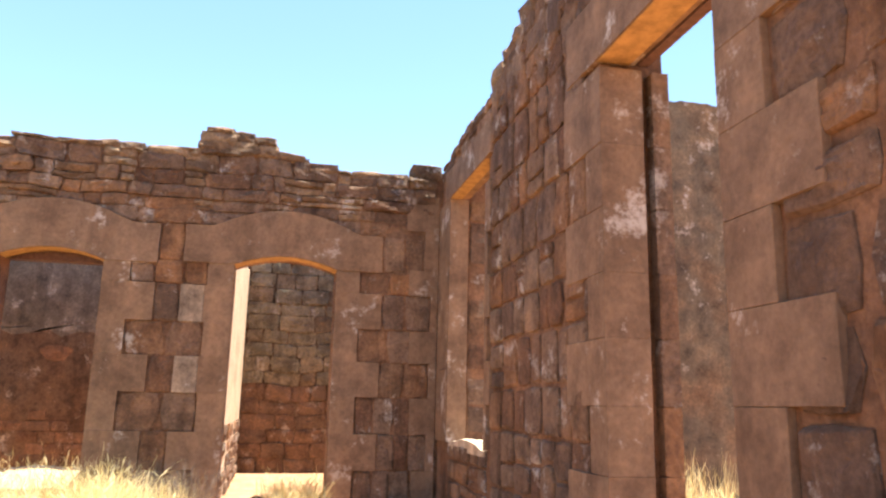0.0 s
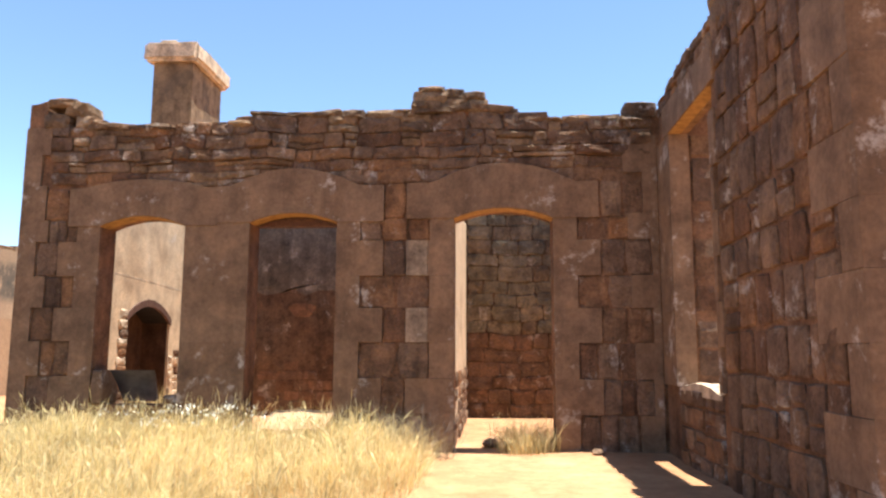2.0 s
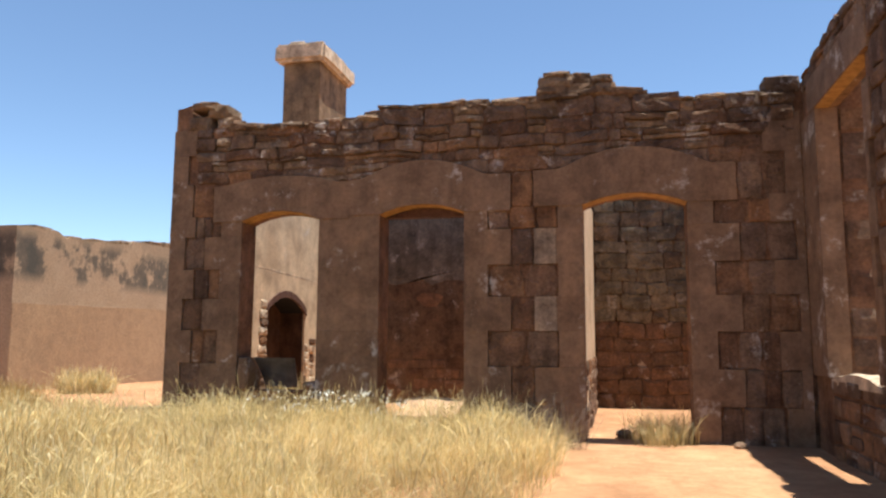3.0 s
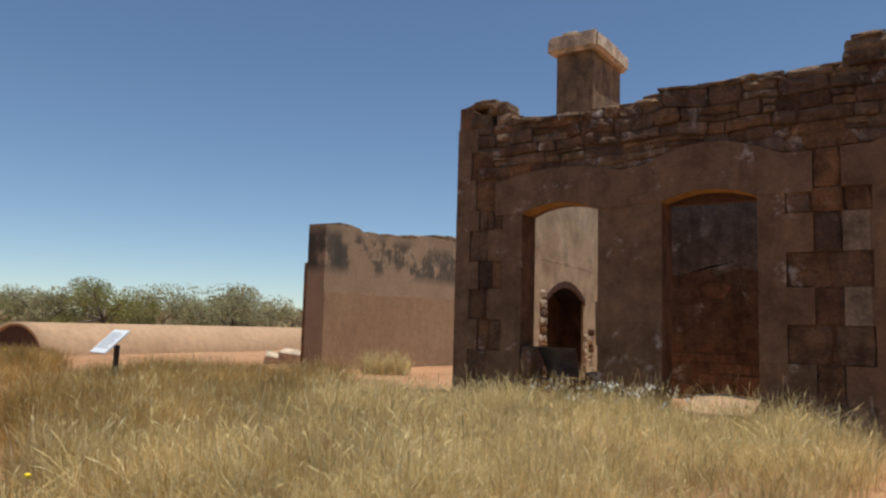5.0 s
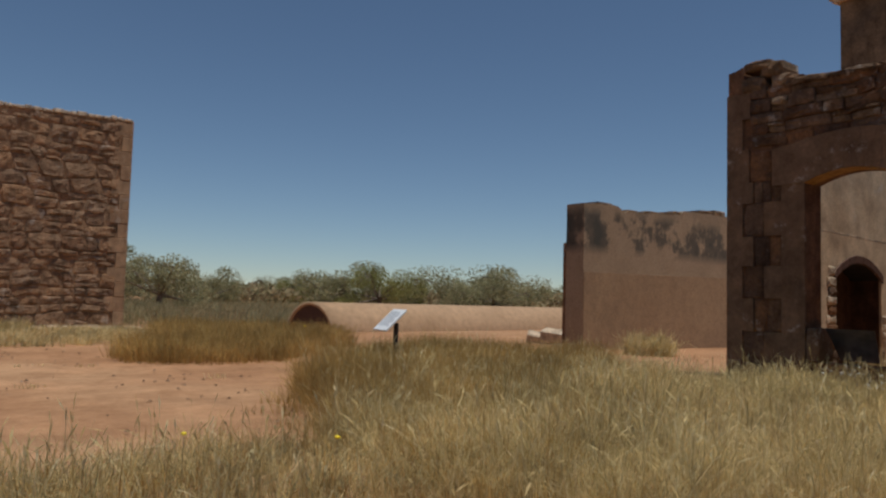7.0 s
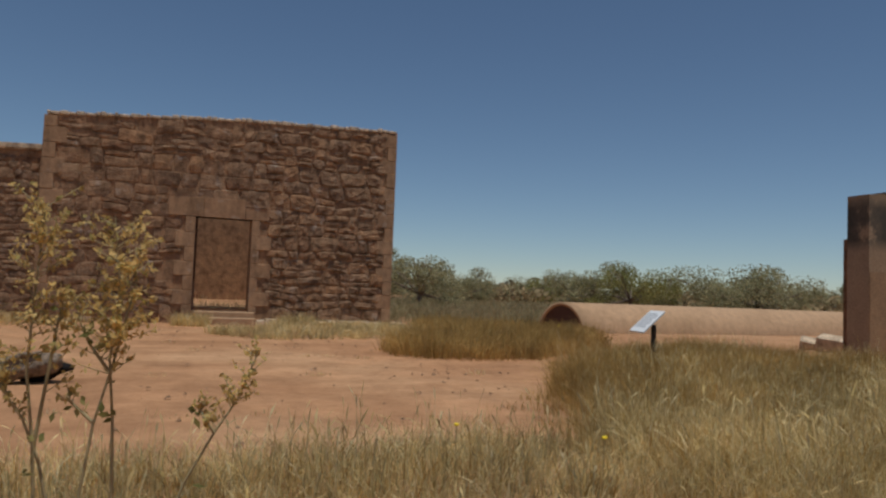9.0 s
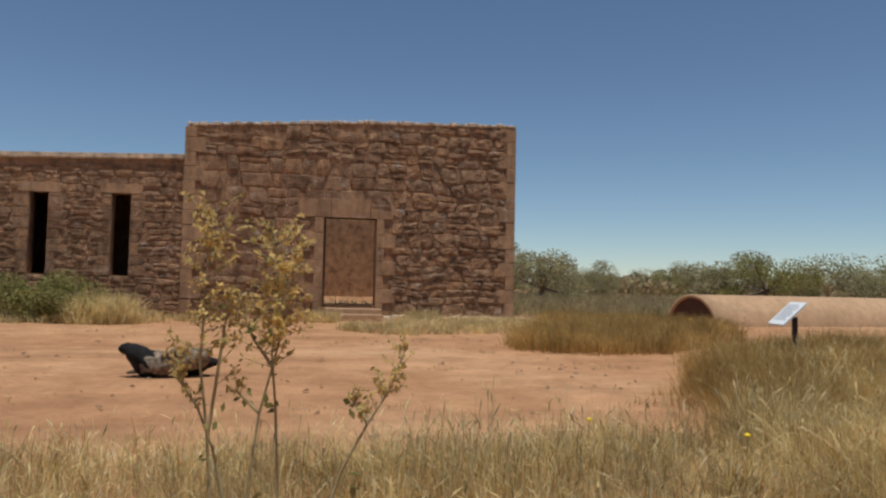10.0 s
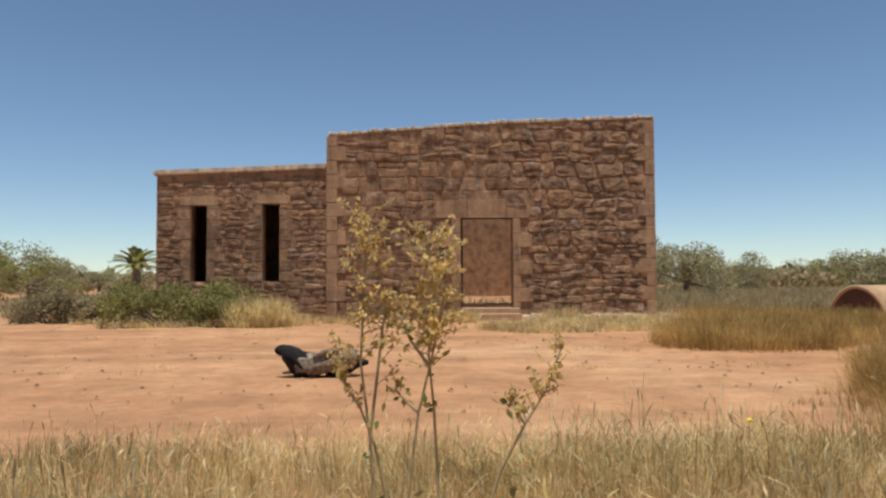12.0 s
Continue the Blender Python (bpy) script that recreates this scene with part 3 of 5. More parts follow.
def build_cross_wall():
    line = [(F + 0.36, 3.2), (9.5, 3.1), (10.5, 2.9), (BACK, 3.0)]
    wall = core_mesh("wall_cross", line, [], 0.0, 0.38, PLASTER, rough=0.03)
    wall.matrix_basis = pose(-0.485, 0, 0, 0, 0, 90)
    tagged(wall, "pale plastered cross wall between two rooms", "wall", kind="structure")
    z = 0.0
    while z < 0.75:
        h = rng.uniform(0.12, 0.2)
        x = F + 0.4
        while x < BACK - 0.1:
            w = min(rng.uniform(0.2, 0.4), BACK - 0.02 - x)
            if rng.random() < 0.75:
                piece("stone", ragged(x, x + w, z, z + h, 0.008, 0.012), rng.uniform(-0.03, -0.008), 0.08, 0.012, RUBBLE, wall, 0.01, 0.006)
            x += w
        z += h


build_cross_wall()

FIRE = Opening(9.68, 10.98, -0.3, 1.40, 0.21)


def build_fireplace_wall():
    line = [(F + 0.36, 3.44), (9.3, 3.3), (11.0, 3.3), (BACK, 3.1)]
    wall = core_mesh("wall_west", line, [FIRE], 0.0, 0.40, PLASTER, rough=0.02)
    wall.matrix_basis = pose(-4.86, 0, 0, 0, 0, 90)
    tagged(wall, "sunlit plastered end wall with an arched fireplace", "wall", kind="structure")
    bm = bmesh.new()
    box_bm(bm, FIRE.x0 - 0.15, FIRE.x1 + 0.15, 0.402, 0.80, -0.2, 1.8)
    # thin dark lining on the far jamb stands in for the hearth's shade
    box_bm(bm, FIRE.x1 - 0.012, FIRE.x1 + 0.002, 0.03, 0.41, -0.2, 1.44)
    part("fireback", bm, FIREBACK, wall, "brown brick fireback, darkened for the shade of the hearth")
    # black strip under the arch: deep shade put into its colour
    soffit(FIRE, 0.02, 0.40, wall, 0.006, CHAR_SHADE, "arch soffit blackened for the shade of the hearth")
    # broken plaster edge and bared stones to either side of the hearth
    for side, wide, top in ((FIRE.x0 - 0.30, 0.30, 1.42), (FIRE.x1 + 0.0, 0.16, 0.85), (FIRE.x1 + 0.18, 0.28, 1.0)):
        z = 0.0
        while z < top:
            h = rng.uniform(0.07, 0.15)
            w = wide * rng.uniform(0.6, 1.0)
            o = 0.0 if side > FIRE.x0 else wide - w
            hewn("stone", ragged(side + o, side + o + w, z, z + h, 0.006, 0.015), rng.uniform(-0.035, -0.006), 0.1, 0.012, COPING if rng.random() < 0.6 else RUBBLE, wall, 0.015, z)
            z += h
    # flat dark plate: the shade of a niche put into colour, no recess
    piece("niche", rect(11.47, 11.9, 0.75, 1.46, 0.002, 0.02), -0.004, 0.05, 0.002, DARKPLASTER, wall)
    piece("crack_line", [(8.3, 1.985), (9.9, 1.955), (11.9, 1.90), (11.9, 1.92), (9.9, 1.975), (8.3, 2.005)], -0.0015, 0.02, 0.001, COPING, wall)
    n = 7
    for i in range(n):
        a = FIRE.x0 - 0.05 + (FIRE.x1 - FIRE.x0 + 0.1) * i / n
        b = FIRE.x0 - 0.05 + (FIRE.x1 - FIRE.x0 + 0.1) * (i + 1) / n
        piece("arch_stone", [(a, FIRE.top(a)), (b, FIRE.top(b)), (b, FIRE.top(b) + 0.1), (a, FIRE.top(a) + 0.1)], -0.015, 0.05, 0.006, DARKWOOD_SHADE, wall)


build_fireplace_wall()


def build_chimney():
    ch = empty("chimney", pose(-6.155, 14.27, 3.57))
    tagged(ch, "square rendered chimney stack with a worn pale cap", "chimney")
    bm = bmesh.new()
    vs = box_bm(bm, -0.385, 0.385, -0.77, 0.77, -3.7, 3.05)
    bmesh.ops.bevel(bm, geom=bm.edges[:], offset=0.02, segments=2, affect='EDGES')
    part("shaft", bm, FAR_PLASTER, ch)
    bm = bmesh.new()
    box_bm(bm, -0.53, 0.53, -0.92, 0.92, 2.92, 3.29)
    bmesh.ops.bevel(bm, geom=bm.edges[:], offset=0.06, segments=3, affect='EDGES')
    bmesh.ops.subdivide_edges(bm, edges=[e for e in bm.edges if e.calc_length() > 0.3], cuts=6, use_grid_fill=True)
    for v in bm.verts:
        k = noise.noise_vector(v.co * 4)
        v.co += k * 0.03
    part("cap", bm, COPING, ch, "worn pale stone cap")
    for x, y, s in ((-0.12, -0.55, 0.16), (0.1, 0.2, 0.18), (-0.1, 0.5, 0.14)):
        bm = bmesh.new()
        box_bm(bm, x - s, x + s, y - s * 1.3, y + s * 1.3, 3.27, 3.38)
        bmesh.ops.bevel(bm, geom=bm.edges[:], offset=0.02, segments=1, affect='EDGES')
        part("crumbled_stone", bm, COPING, ch)


build_chimney()

# ---- right-hand wall: tall, with a doorway and a window ----
RX = 1.655
GATE = Opening(-3.73, -2.50, -0.3, 3.34, 0.0)
GATE_HEAD = Opening(-3.70, -2.54, -0.3, 2.95, 0.0)
SIDE = Opening(-7.40, -6.02, 0.66, 3.48, 0.0)
SIDE_HEAD = Opening(-7.35, -6.02, 0.66, 3.13, 0.0)
RTOP = [(-7.92, 3.58), (-7.4, 3.64), (-6.9, 3.72), (-6.3, 3.70), (-5.85, 3.72), (-5.3, 3.86), (-4.9, 3.92), (-4.4, 4.04), (-3.6, 4.08), (-1.0, 4.0), (0.6, 3.95)]


def build_right_wall():
    wall = core_mesh("wall_east", RTOP, [GATE, SIDE], 0.036, 0.42, MORTAR, rough=0.03)
    wall.matrix_basis = pose(RX, 0, 0, 0, 0, -90)
    tagged(wall, "tall rubble stone wall with a dressed doorway, broken top", "wall", kind="structure")
    cs = [(-0.2, 0.34), (0.34, 0.68), (0.68, 1.03), (1.03, 1.38), (1.38, 1.73), (1.73, 2.09), (2.09, 2.45), (2.45, 2.90)]
    for i, (a, b) in enumerate(cs):
        long_ = i % 2 == 1
        for x0, x1, deep in ((-4.2 if long_ else -3.88, -3.66, 0.255), (-2.56, -1.99 if long_ else -2.26, 0.418)):
            piece("quoin", rect(x0, x1, a, b, 0.0008), rng.uniform(-0.003, 0.001), deep, 0.003, DRESSED, wall)
        if a > 0.6:
            piece("quoin", rect(-6.02, -5.86 if long_ else -5.94, a, b, 0.0015, 0.001), rng.uniform(-0.004, 0.002), 0.10, 0.004, DRESSED, wall)
            piece("quoin", rect(-7.88, -7.35, a, b, 0.0006), rng.uniform(-0.003, 0.001), 0.19, 0.002, DRESSED, wall)
            hewn("reveal_block", ragged(-7.6, -7.365 - rng.uniform(0, 0.03), a, b, 0.01, 0.012), 0.22, 0.418, 0.01, RUBBLE, wall, 0.01, a)
        if i == len(cs) - 1:
            piece("quoin", rect(-7.88, -7.35, b, 3.13, 0.0006), 0.0, 0.19, 0.002, DRESSED, wall)
            hewn("reveal_block", ragged(-7.6, -7.37, b, 3.13, 0.01, 0.012), 0.22, 0.418, 0.01, RUBBLE, wall, 0.01, a)
        # inner half of the reveal, behind the groove where the door frame stood
        piece("reveal_block", rect(-3.76, -3.655 + rng.uniform(-0.004, 0.004), a, b, 0.002), 0.315, 0.418, 0.006, RUBBLE, wall)
    piece("lintel", rect(-4.15, -2.1, 2.95, 3.36, 0.003), -0.004, 0.24, 0.008, DRESSED, wall)
    piece("lintel", rect(-7.6, -5.86, 3.13, 3.45, 0.003), -0.004, 0.20, 0.008, DRESSED, wall)
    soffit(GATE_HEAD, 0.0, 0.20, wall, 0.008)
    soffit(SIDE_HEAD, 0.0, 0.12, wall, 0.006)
    bm = bmesh.new()
    box_bm(bm, -3.69, -2.55, 0.245, 0.31, 2.94, 3.06)
    part("door_head", bm, DARKWOOD_SHADE, wall, "remains of a dark timber door head")
    for x0, x1, a, b, hl, hh, wl, wh in ((-5.9, -3.9, -0.1, 3.80, 0.22, 0.42, 0.17, 0.36), (-2.26, 0.55, -0.1, 3.9, 0.30, 0.46, 0.28, 0.52), (-5.86, -2.1, 3.36, 4.10, 0.12, 0.24, 0.14, 0.4),
                                         (-7.35, -6.02, -0.1, 0.68, 0.15, 0.28, 0.18, 0.4), (-7.9, -5.9, 3.44, 3.68, 0.1, 0.16, 0.2, 0.4)):
        for u, v, s, t in rubble_cells(x0, x1, a, b, hl, hh, wl, wh):
            top = lerp_line(RTOP, (u + v) / 2) + 0.02
            t = min(t, top)
            if t - s > 0.04:
                near = u > -2.4
                hewn("stone", warp(ragged(u, v, s, t, 0.018 if near else 0.012, 0.016), 0.02, 1.8), (0.020 if near else 0.012) + rng.uniform(-0.008, 0.008), 0.12, 0.010, RUBBLE, wall, 0.024 if near else 0.010, u * 2)
    x = -5.9
    while x < 0.3:
        w = rng.uniform(0.16, 0.4)
        t = lerp_line(RTOP, x + w / 2)
        piece("capping_stone", ragged(x, x + w, t - 0.05, t + rng.uniform(0.04, 0.13), 0.006, 0.014), rng.uniform(-0.02, 0.02), 0.40, 0.02, FLAG, wall, 0.01, 0.014)
        x += w
    # rubble and sand lying in the broken window
    bm = bmesh.new()
    bmesh.ops.create_grid(bm, x_segments=14, y_segments=8, size=0.5)
    for v in bm.verts:
        v.co = Vector((-6.68 + v.co.x * 1.28, 0.21 + v.co.y * 0.40, 0.665 + 0.06 * (1 - (2 * v.co.x) ** 2) + 0.02 * noise.noise(v.co * 6)))
    r = bmesh.ops.extrude_face_region(bm, geom=bm.faces[:])
    for v in r["geom"]:
        if isinstance(v, bmesh.types.BMVert):
            v.co.z = 0.62
    part("sill", bm, COPING, wall, "pale sandy broken sill")
    return wall


build_right_wall()


def build_side_room():
    line = [(2.075, 4.3), (3.0, 4.7), (4.6, 4.78), (7.5, 4.78)]
    wall = core_mesh("wall_plaster", line, [], 0.0, 0.4, WEATHERED, rough=0.02)
    wall.matrix_basis = pose(0, 7.95, 0)
    tagged(wall, "tall plastered wall with grey stains beyond the doorway", "wall", kind="structure")


build_side_room()


# ---- free-standing wall beside the house ----
def build_free_wall():
    line = [(12.03, 3.13), (12.9, 3.19), (13.15, 3.17), (13.35, 3.07), (13.7, 3.09), (15.4, 3.18), (15.6, 3.30), (17.6, 3.32)]
    wall = core_mesh("wall_rendered", line, [], 0.0, 0.50, STREAKED, rough=0.018)
    wall.matrix_basis = pose(-11.2, 0, 0, 0, 0, 90)
    tagged(wall, "free-standing brown rendered wall with black stains", "wall", kind="structure")
    edge = [(12.036 + 0.38 * i, 1.66 + 0.006 * i + 0.012 * noise.noise((i * 0.9, 3.0, 0))) for i in range(15)]
    piece("lower_render", [(12.036, -0.3)] + [(17.4, -0.3)] + edge[::-1], -0.022, 0.03, 0.004, LOW_RENDER, wall)
    for x, w, h in ((12.5, 0.5, 0.05), (13.5, 0.4, 0.06), (14.2, 0.6, 0.05), (15.2, 0.5, 0.07), (16.3, 0.6, 0.10), (16.9, 0.5, 0.14)):
        t = lerp_line(line, x + w / 2)
        hewn("capping_stone", ragged(x, x + w, t - 0.05, t + h, 0.004, 0.02), 0.03, 0.46, 0.02, FLAG, wall, 0.02, x)
    low = core_mesh("wall_stub", [(12.15, 2.30), (13.2, 2.3)], [], 0.0, 0.2, MORTAR, rough=0.02)
    low.matrix_basis = pose(-11.70, 0, 0, 0, 0, 90)
    tagged(low, "lower stub of wall behind the rendered wall", "wall", kind="structure")


build_free_wall()

# ---- the stone building across the yard ----
BM = pose(-19.44, -3.416, 0.0, 0, 0, 92.8)
BDOOR = Opening(3.43, 4.77, 0.30, 2.60, 0.0)
BW1 = Opening(-1.63, -1.21, 1.0, 2.98, 0.0)
BW2 = Opening(-3.45, -3.05, 1.0, 2.94, 0.0)


def build_far_building():
    b = empty("stone_building", BM)
    tagged(b, "roofless fieldstone building with dressed corners and a lower wing", "building")
    main = core_mesh("front_wall", [(0.0, 4.68), (0.12, 4.78), (4.2, 5.08), (8.40, 5.25), (8.48, 5.22)], [BDOOR], 0.04, 0.45, B_MORTAR, rough=0.02)
    wing = core_mesh("wing_wall", [(-4.32, 3.70), (0.0, 3.88)], [BW1, BW2], 0.16, 0.55, B_MORTAR, rough=0.01)
    for o in (main, wing):
        o.parent = b
    bm = bmesh.new()
    box_bm(bm, 0.02, 0.42, 0.45, 5.6, -0.3, 4.5)
    part("side_wall", bm, FAR_PLASTER, b)
    bm = bmesh.new()
    box_bm(bm, 8.05, 8.46, 0.45, 5.6, -0.3, 4.9)
    part("side_wall", bm, FAR_PLASTER, b)
    bm = bmesh.new()
    box_bm(bm, 0.42, 8.05, 5.2, 5.6, -0.3, 3.9)
    part("rear_wall", bm, B_MORTAR, b)
    # unseen lid behind the wing's parapet, added to keep its slits dark
    bm = bmesh.new()
    box_bm(bm, -4.22, -0.0, 0.55, 4.2, 3.35, 3.5)
    part("wing_roof", bm, CONCRETE, b)
    bm = bmesh.new()
    box_bm(bm, -4.22, -3.85, 0.55, 4.2, -0.3, 3.35)
    box_bm(bm, -3.85, 0.0, 3.8, 4.2, -0.3, 3.35)
    part("wing_rear_wall", bm, B_MORTAR, b)
    bm = bmesh.new()
    for v in box_bm(bm, 0.42, 8.05, 0.45, 5.2, -0.2, 0.36):
        if v.co.z > 0 and v.co.y > 3:
            v.co.z += 0.14
    part("earth_floor", bm, SAND, b, "raised sandy floor inside")
    # coping of the wing
    bm = bmesh.new()
    vs = box_bm(bm, -4.40, 0.0, 0.08, 0.60, 0.0, 0.14)
    for v in vs:
        v.co.z += 3.70 + (v.co.x + 4.32) / 4.32 * 0.18
    bmesh.ops.bevel(bm, geom=bm.edges[:], offset=0.03, segments=2, affect='EDGES')
    part("coping", bm, COPING, b, "pale rounded cement coping")
    # crumbly top edge of the main wall
    blocks = []
    x = 0.05
    while x < 8.4:
        w = rng.uniform(0.08, 0.26)
        t = lerp_line([(0.0, 4.76), (4.2, 5.08), (8.48, 5.25)], x)
        blocks.append(prism(ragged(x, x + w, t - 0.05, t + rng.uniform(0.02, 0.07), 0.004, 0.01), rng.uniform(-0.02, 0.02), 0.44, 0.015))
        x += w
    tagged(joined("wall_top", blocks, COPING, b, "crumbling pale top course"), kind="stuff")
    # dressed corners
    z, i = 0.12, 0
    while z < 5.1:
        h = 0.36
        for lo, hi in (((8.02, 8.48) if i % 2 else (8.22, 8.48)), ((0.0, 0.50) if i % 2 else (0.0, 0.28))):
            top = min(z + h, 5.2 if lo > 4 else 4.7)
            if top - z > 0.06:
                piece("quoin", rect(lo, hi, z, top, 0.004), rng.uniform(-0.006, 0.004), 0.2, 0.008, B_DRESSED, b)
        z += h
        i += 1
    # dressed surround of the doorway
    for i, (a, t) in enumerate(((0.10, 0.45), (0.45, 0.8), (0.8, 1.15), (1.15, 1.5), (1.5, 1.85), (1.85, 2.2), (2.2, 2.6))):
        lw = 0.46 if i % 2 else 0.24
        piece("door_quoin", rect(3.43 - lw, 3.43, a, t, 0.004), -0.004, 0.2, 0.008, B_DRESSED, b)
        piece("door_quoin", rect(4.77, 4.77 + (0.5 if i % 2 else 0.2), a, t, 0.004), -0.004, 0.2, 0.008, B_DRESSED, b)
    for a, t in ((2.78, 3.6), (3.6, 4.6), (4.6, 5.2)):
        piece("lintel", [(a + 0.003, 2.6), (t - 0.003, 2.6), (t - 0.003, 3.08 if t < 5 else 3.02), (a + 0.003, 3.02 if a < 3 else 3.08)], -0.006, 0.44, 0.008, B_DRESSED, b)
    bm = bmesh.new()
    box_bm(bm, 3.436, 3.50, 0.30, 0.40, 0.1, 2.6)
    part("door_frame", bm, DARKWOOD_SHADE, b, "dark timber door post")
    for k in range(2):
        bm = bmesh.new()
        box_bm(bm, 3.5, 4.9, -0.35 - 0.3 * k + 0.02, -0.05 - 0.3 * k, -0.1, 0.30 - 0.13 * k)
        bmesh.ops.bevel(bm, geom=bm.edges[:], offset=0.015, segments=1, affect='EDGES')
        part("doorstep", bm, CONCRETE, b)
    # plinth
    x = 4.95
    while x < 8.7:
        w = rng.uniform(0.2, 0.5)
        hewn("plinth_stone", ragged(x, x + w, -0.1, 0.14 + rng.uniform(-0.02, 0.02), 0.006, 0.012), -0.22, 0.1, 0.02, COPING, b, 0.02, x)
        x += w
    # fieldstones: the main front as single stones up to a number, the rest joined
    singles, rest = 0, []
    cells = []
    for u, v, s, t in rubble_cells(0.3, 8.22, 0.1, 5.1, 0.17, 0.42, 0.24, 0.72):
        mu, ms = (u + v) / 2, (s + t) / 2
        if t > lerp_line([(0.0, 4.70), (4.0, 4.98), (8.48, 5.2)], mu):
            continue
        if 2.98 < mu < 5.1 and ms < 2.62 or 2.78 < mu < 5.2 and 2.5 < ms < 3.05:
            if not (ms < 2.6 and (v < 3.2 or u > 4.98)):
                continue
        cells.append((u, v, s, t))
    for c in cells:
        u, v, s, t = c
        poly = warp(ragged(u, v, s, t, 0.006, 0.04), 0.10, 1.1)
        fr, pr = 0.012 + rng.uniform(-0.022, 0.016), rng.uniform(0.0, 0.015)
        if singles < 300 and u > 4.3:
            hewn("stone", poly, fr, 0.12, 0.022, FARSTONE_OB, main, 0.026, u)
            singles += 1
        else:
            rest.append(prism(poly, fr + 0.006, 0.12, 0.018, pr, 0.012))
    o = joined("stonework", rest, FARSTONE, main)
    o["kind"] = "stuff"
    rest = []
    for u, v, s, t in rubble_cells(-4.3, 0.0, 0.0, 3.7, 0.12, 0.24, 0.16, 0.5):
        mu = (u + v) / 2
        if t > 3.64 + (mu + 4.24) / 4.24 * 0.2:
            continue
        if any(q.x0 - 0.2 < mu < q.x1 + 0.2 and q.z0 - 0.05 < s < q.spring for q in (BW1, BW2)):
            continue
        rest.append(prism(warp(ragged(u, v, s, t, 0.006, 0.03), 0.07, 1.3), 0.145 + rng.uniform(-0.016, 0.01), 0.25, 0.016, rng.uniform(0, 0.012), 0.010))
    for q in (BW1, BW2):
        z = q.z0
        while z < q.spring - 0.05:
            h = min(rng.uniform(0.2, 0.34), q.spring - z)
            for a, c in ((q.x0 - rng.uniform(0.18, 0.4), q.x0), (q.x1, q.x1 + rng.uniform(0.18, 0.4))):
                rest.append(prism(rect(a, c, z, z + h, 0.006, 0.004), 0.13, 0.25, 0.01))
            z += h
        piece("lintel", rect(q.x0 - 0.28, q.x1 + 0.28, q.spring, q.spring + 0.24, 0.004), 0.125, 0.3, 0.01, B_DRESSED, wing)
    o = joined("stonework", rest, FARSTONE, wing)
    o["kind"] = "stuff"


build_far_building()


# ---- vaulted tank half sunk in the ground ----
def build_vault():
    v = empty("vaulted_tank", pose(-20.0, 10.2, -0.07, 0, 0, 10))
    tagged(v, "long low barrel vault of earthy concrete with an open end", "tank")
    n, L, r, t = 22, 14.0, 1.12, 0.10
    verts, faces = [], []
    rows = 15
    for j in range(rows):
        y = L * j / (rows - 1)
        for rad in (r, r - t):
            for i in range(n + 1):
                a = math.pi * i / n
                verts.append((rad * math.cos(a), y, rad * math.sin(a) * 0.93 - 0.14 + 0.003 * noise.noise((i * 0.7, y, rad))))
    w = n + 1
    for j in range(rows - 1):
        for i in range(n):
            a = j * 2 * w + i
            faces.append((a, a + 1, a + 2 * w + 1, a + 2 * w))
            faces.append((a + w, a + 3 * w, a + 3 * w + 1, a + w + 1))
    for i in range(n):
        faces.append((i, i + w, i + w + 1, i + 1))
    mesh_ob("shell", verts, faces, CONCRETE, v, smooth=True)
    bm = bmesh.new()
    rim = [bm.verts.new((1.03 * math.cos(math.pi * i / 16), 0.05, 0.97 * math.sin(math.pi * i / 16) - 0.14)) for i in range(17)]
    bm.faces.new(rim)
    r = bmesh.ops.extrude_face_region(bm, geom=bm.faces[:])
    bmesh.ops.translate(bm, verts=[v for v in r["geom"] if isinstance(v, bmesh.types.BMVert)], vec=(0, 0.15, 0))
    # dark brown here is the shade inside the vault mouth, as colour
    part("end_wall", bm, DARKWOOD_SHADE, v, "recessed end wall coloured dark for the shade in the vault")


build_vault()


def build_rubble_heap():
    h = empty("rubble_heap", pose(-13.2, 13.3, 0))
    tagged(h, "small heap of tumbled masonry by the wall", "rubble")
    for x, y, z, s, rot in ((0, 0, 0.18, 0.42, 0.3), (0.5, 0.3, 0.5, 0.45, -0.2), (-0.7, 0.1, 0.10, 0.35, 0.5), (0.2, 0.5, 0.75, 0.36, 0.1)):
        bm = bmesh.new()
        bmesh.ops.create_cube(bm, size=s)
        bmesh.ops.bevel(bm, geom=bm.edges[:], offset=0.03, segments=1, affect='EDGES')
        bmesh.ops.transform(bm, matrix=pose(x, y, z, rot * 40, rot * 20, rot * 90) @ Matrix.Diagonal((1.6, 1.0, 0.7, 1)), verts=bm.verts)
        part("masonry_lump", bm, COPING, h)


build_rubble_heap()


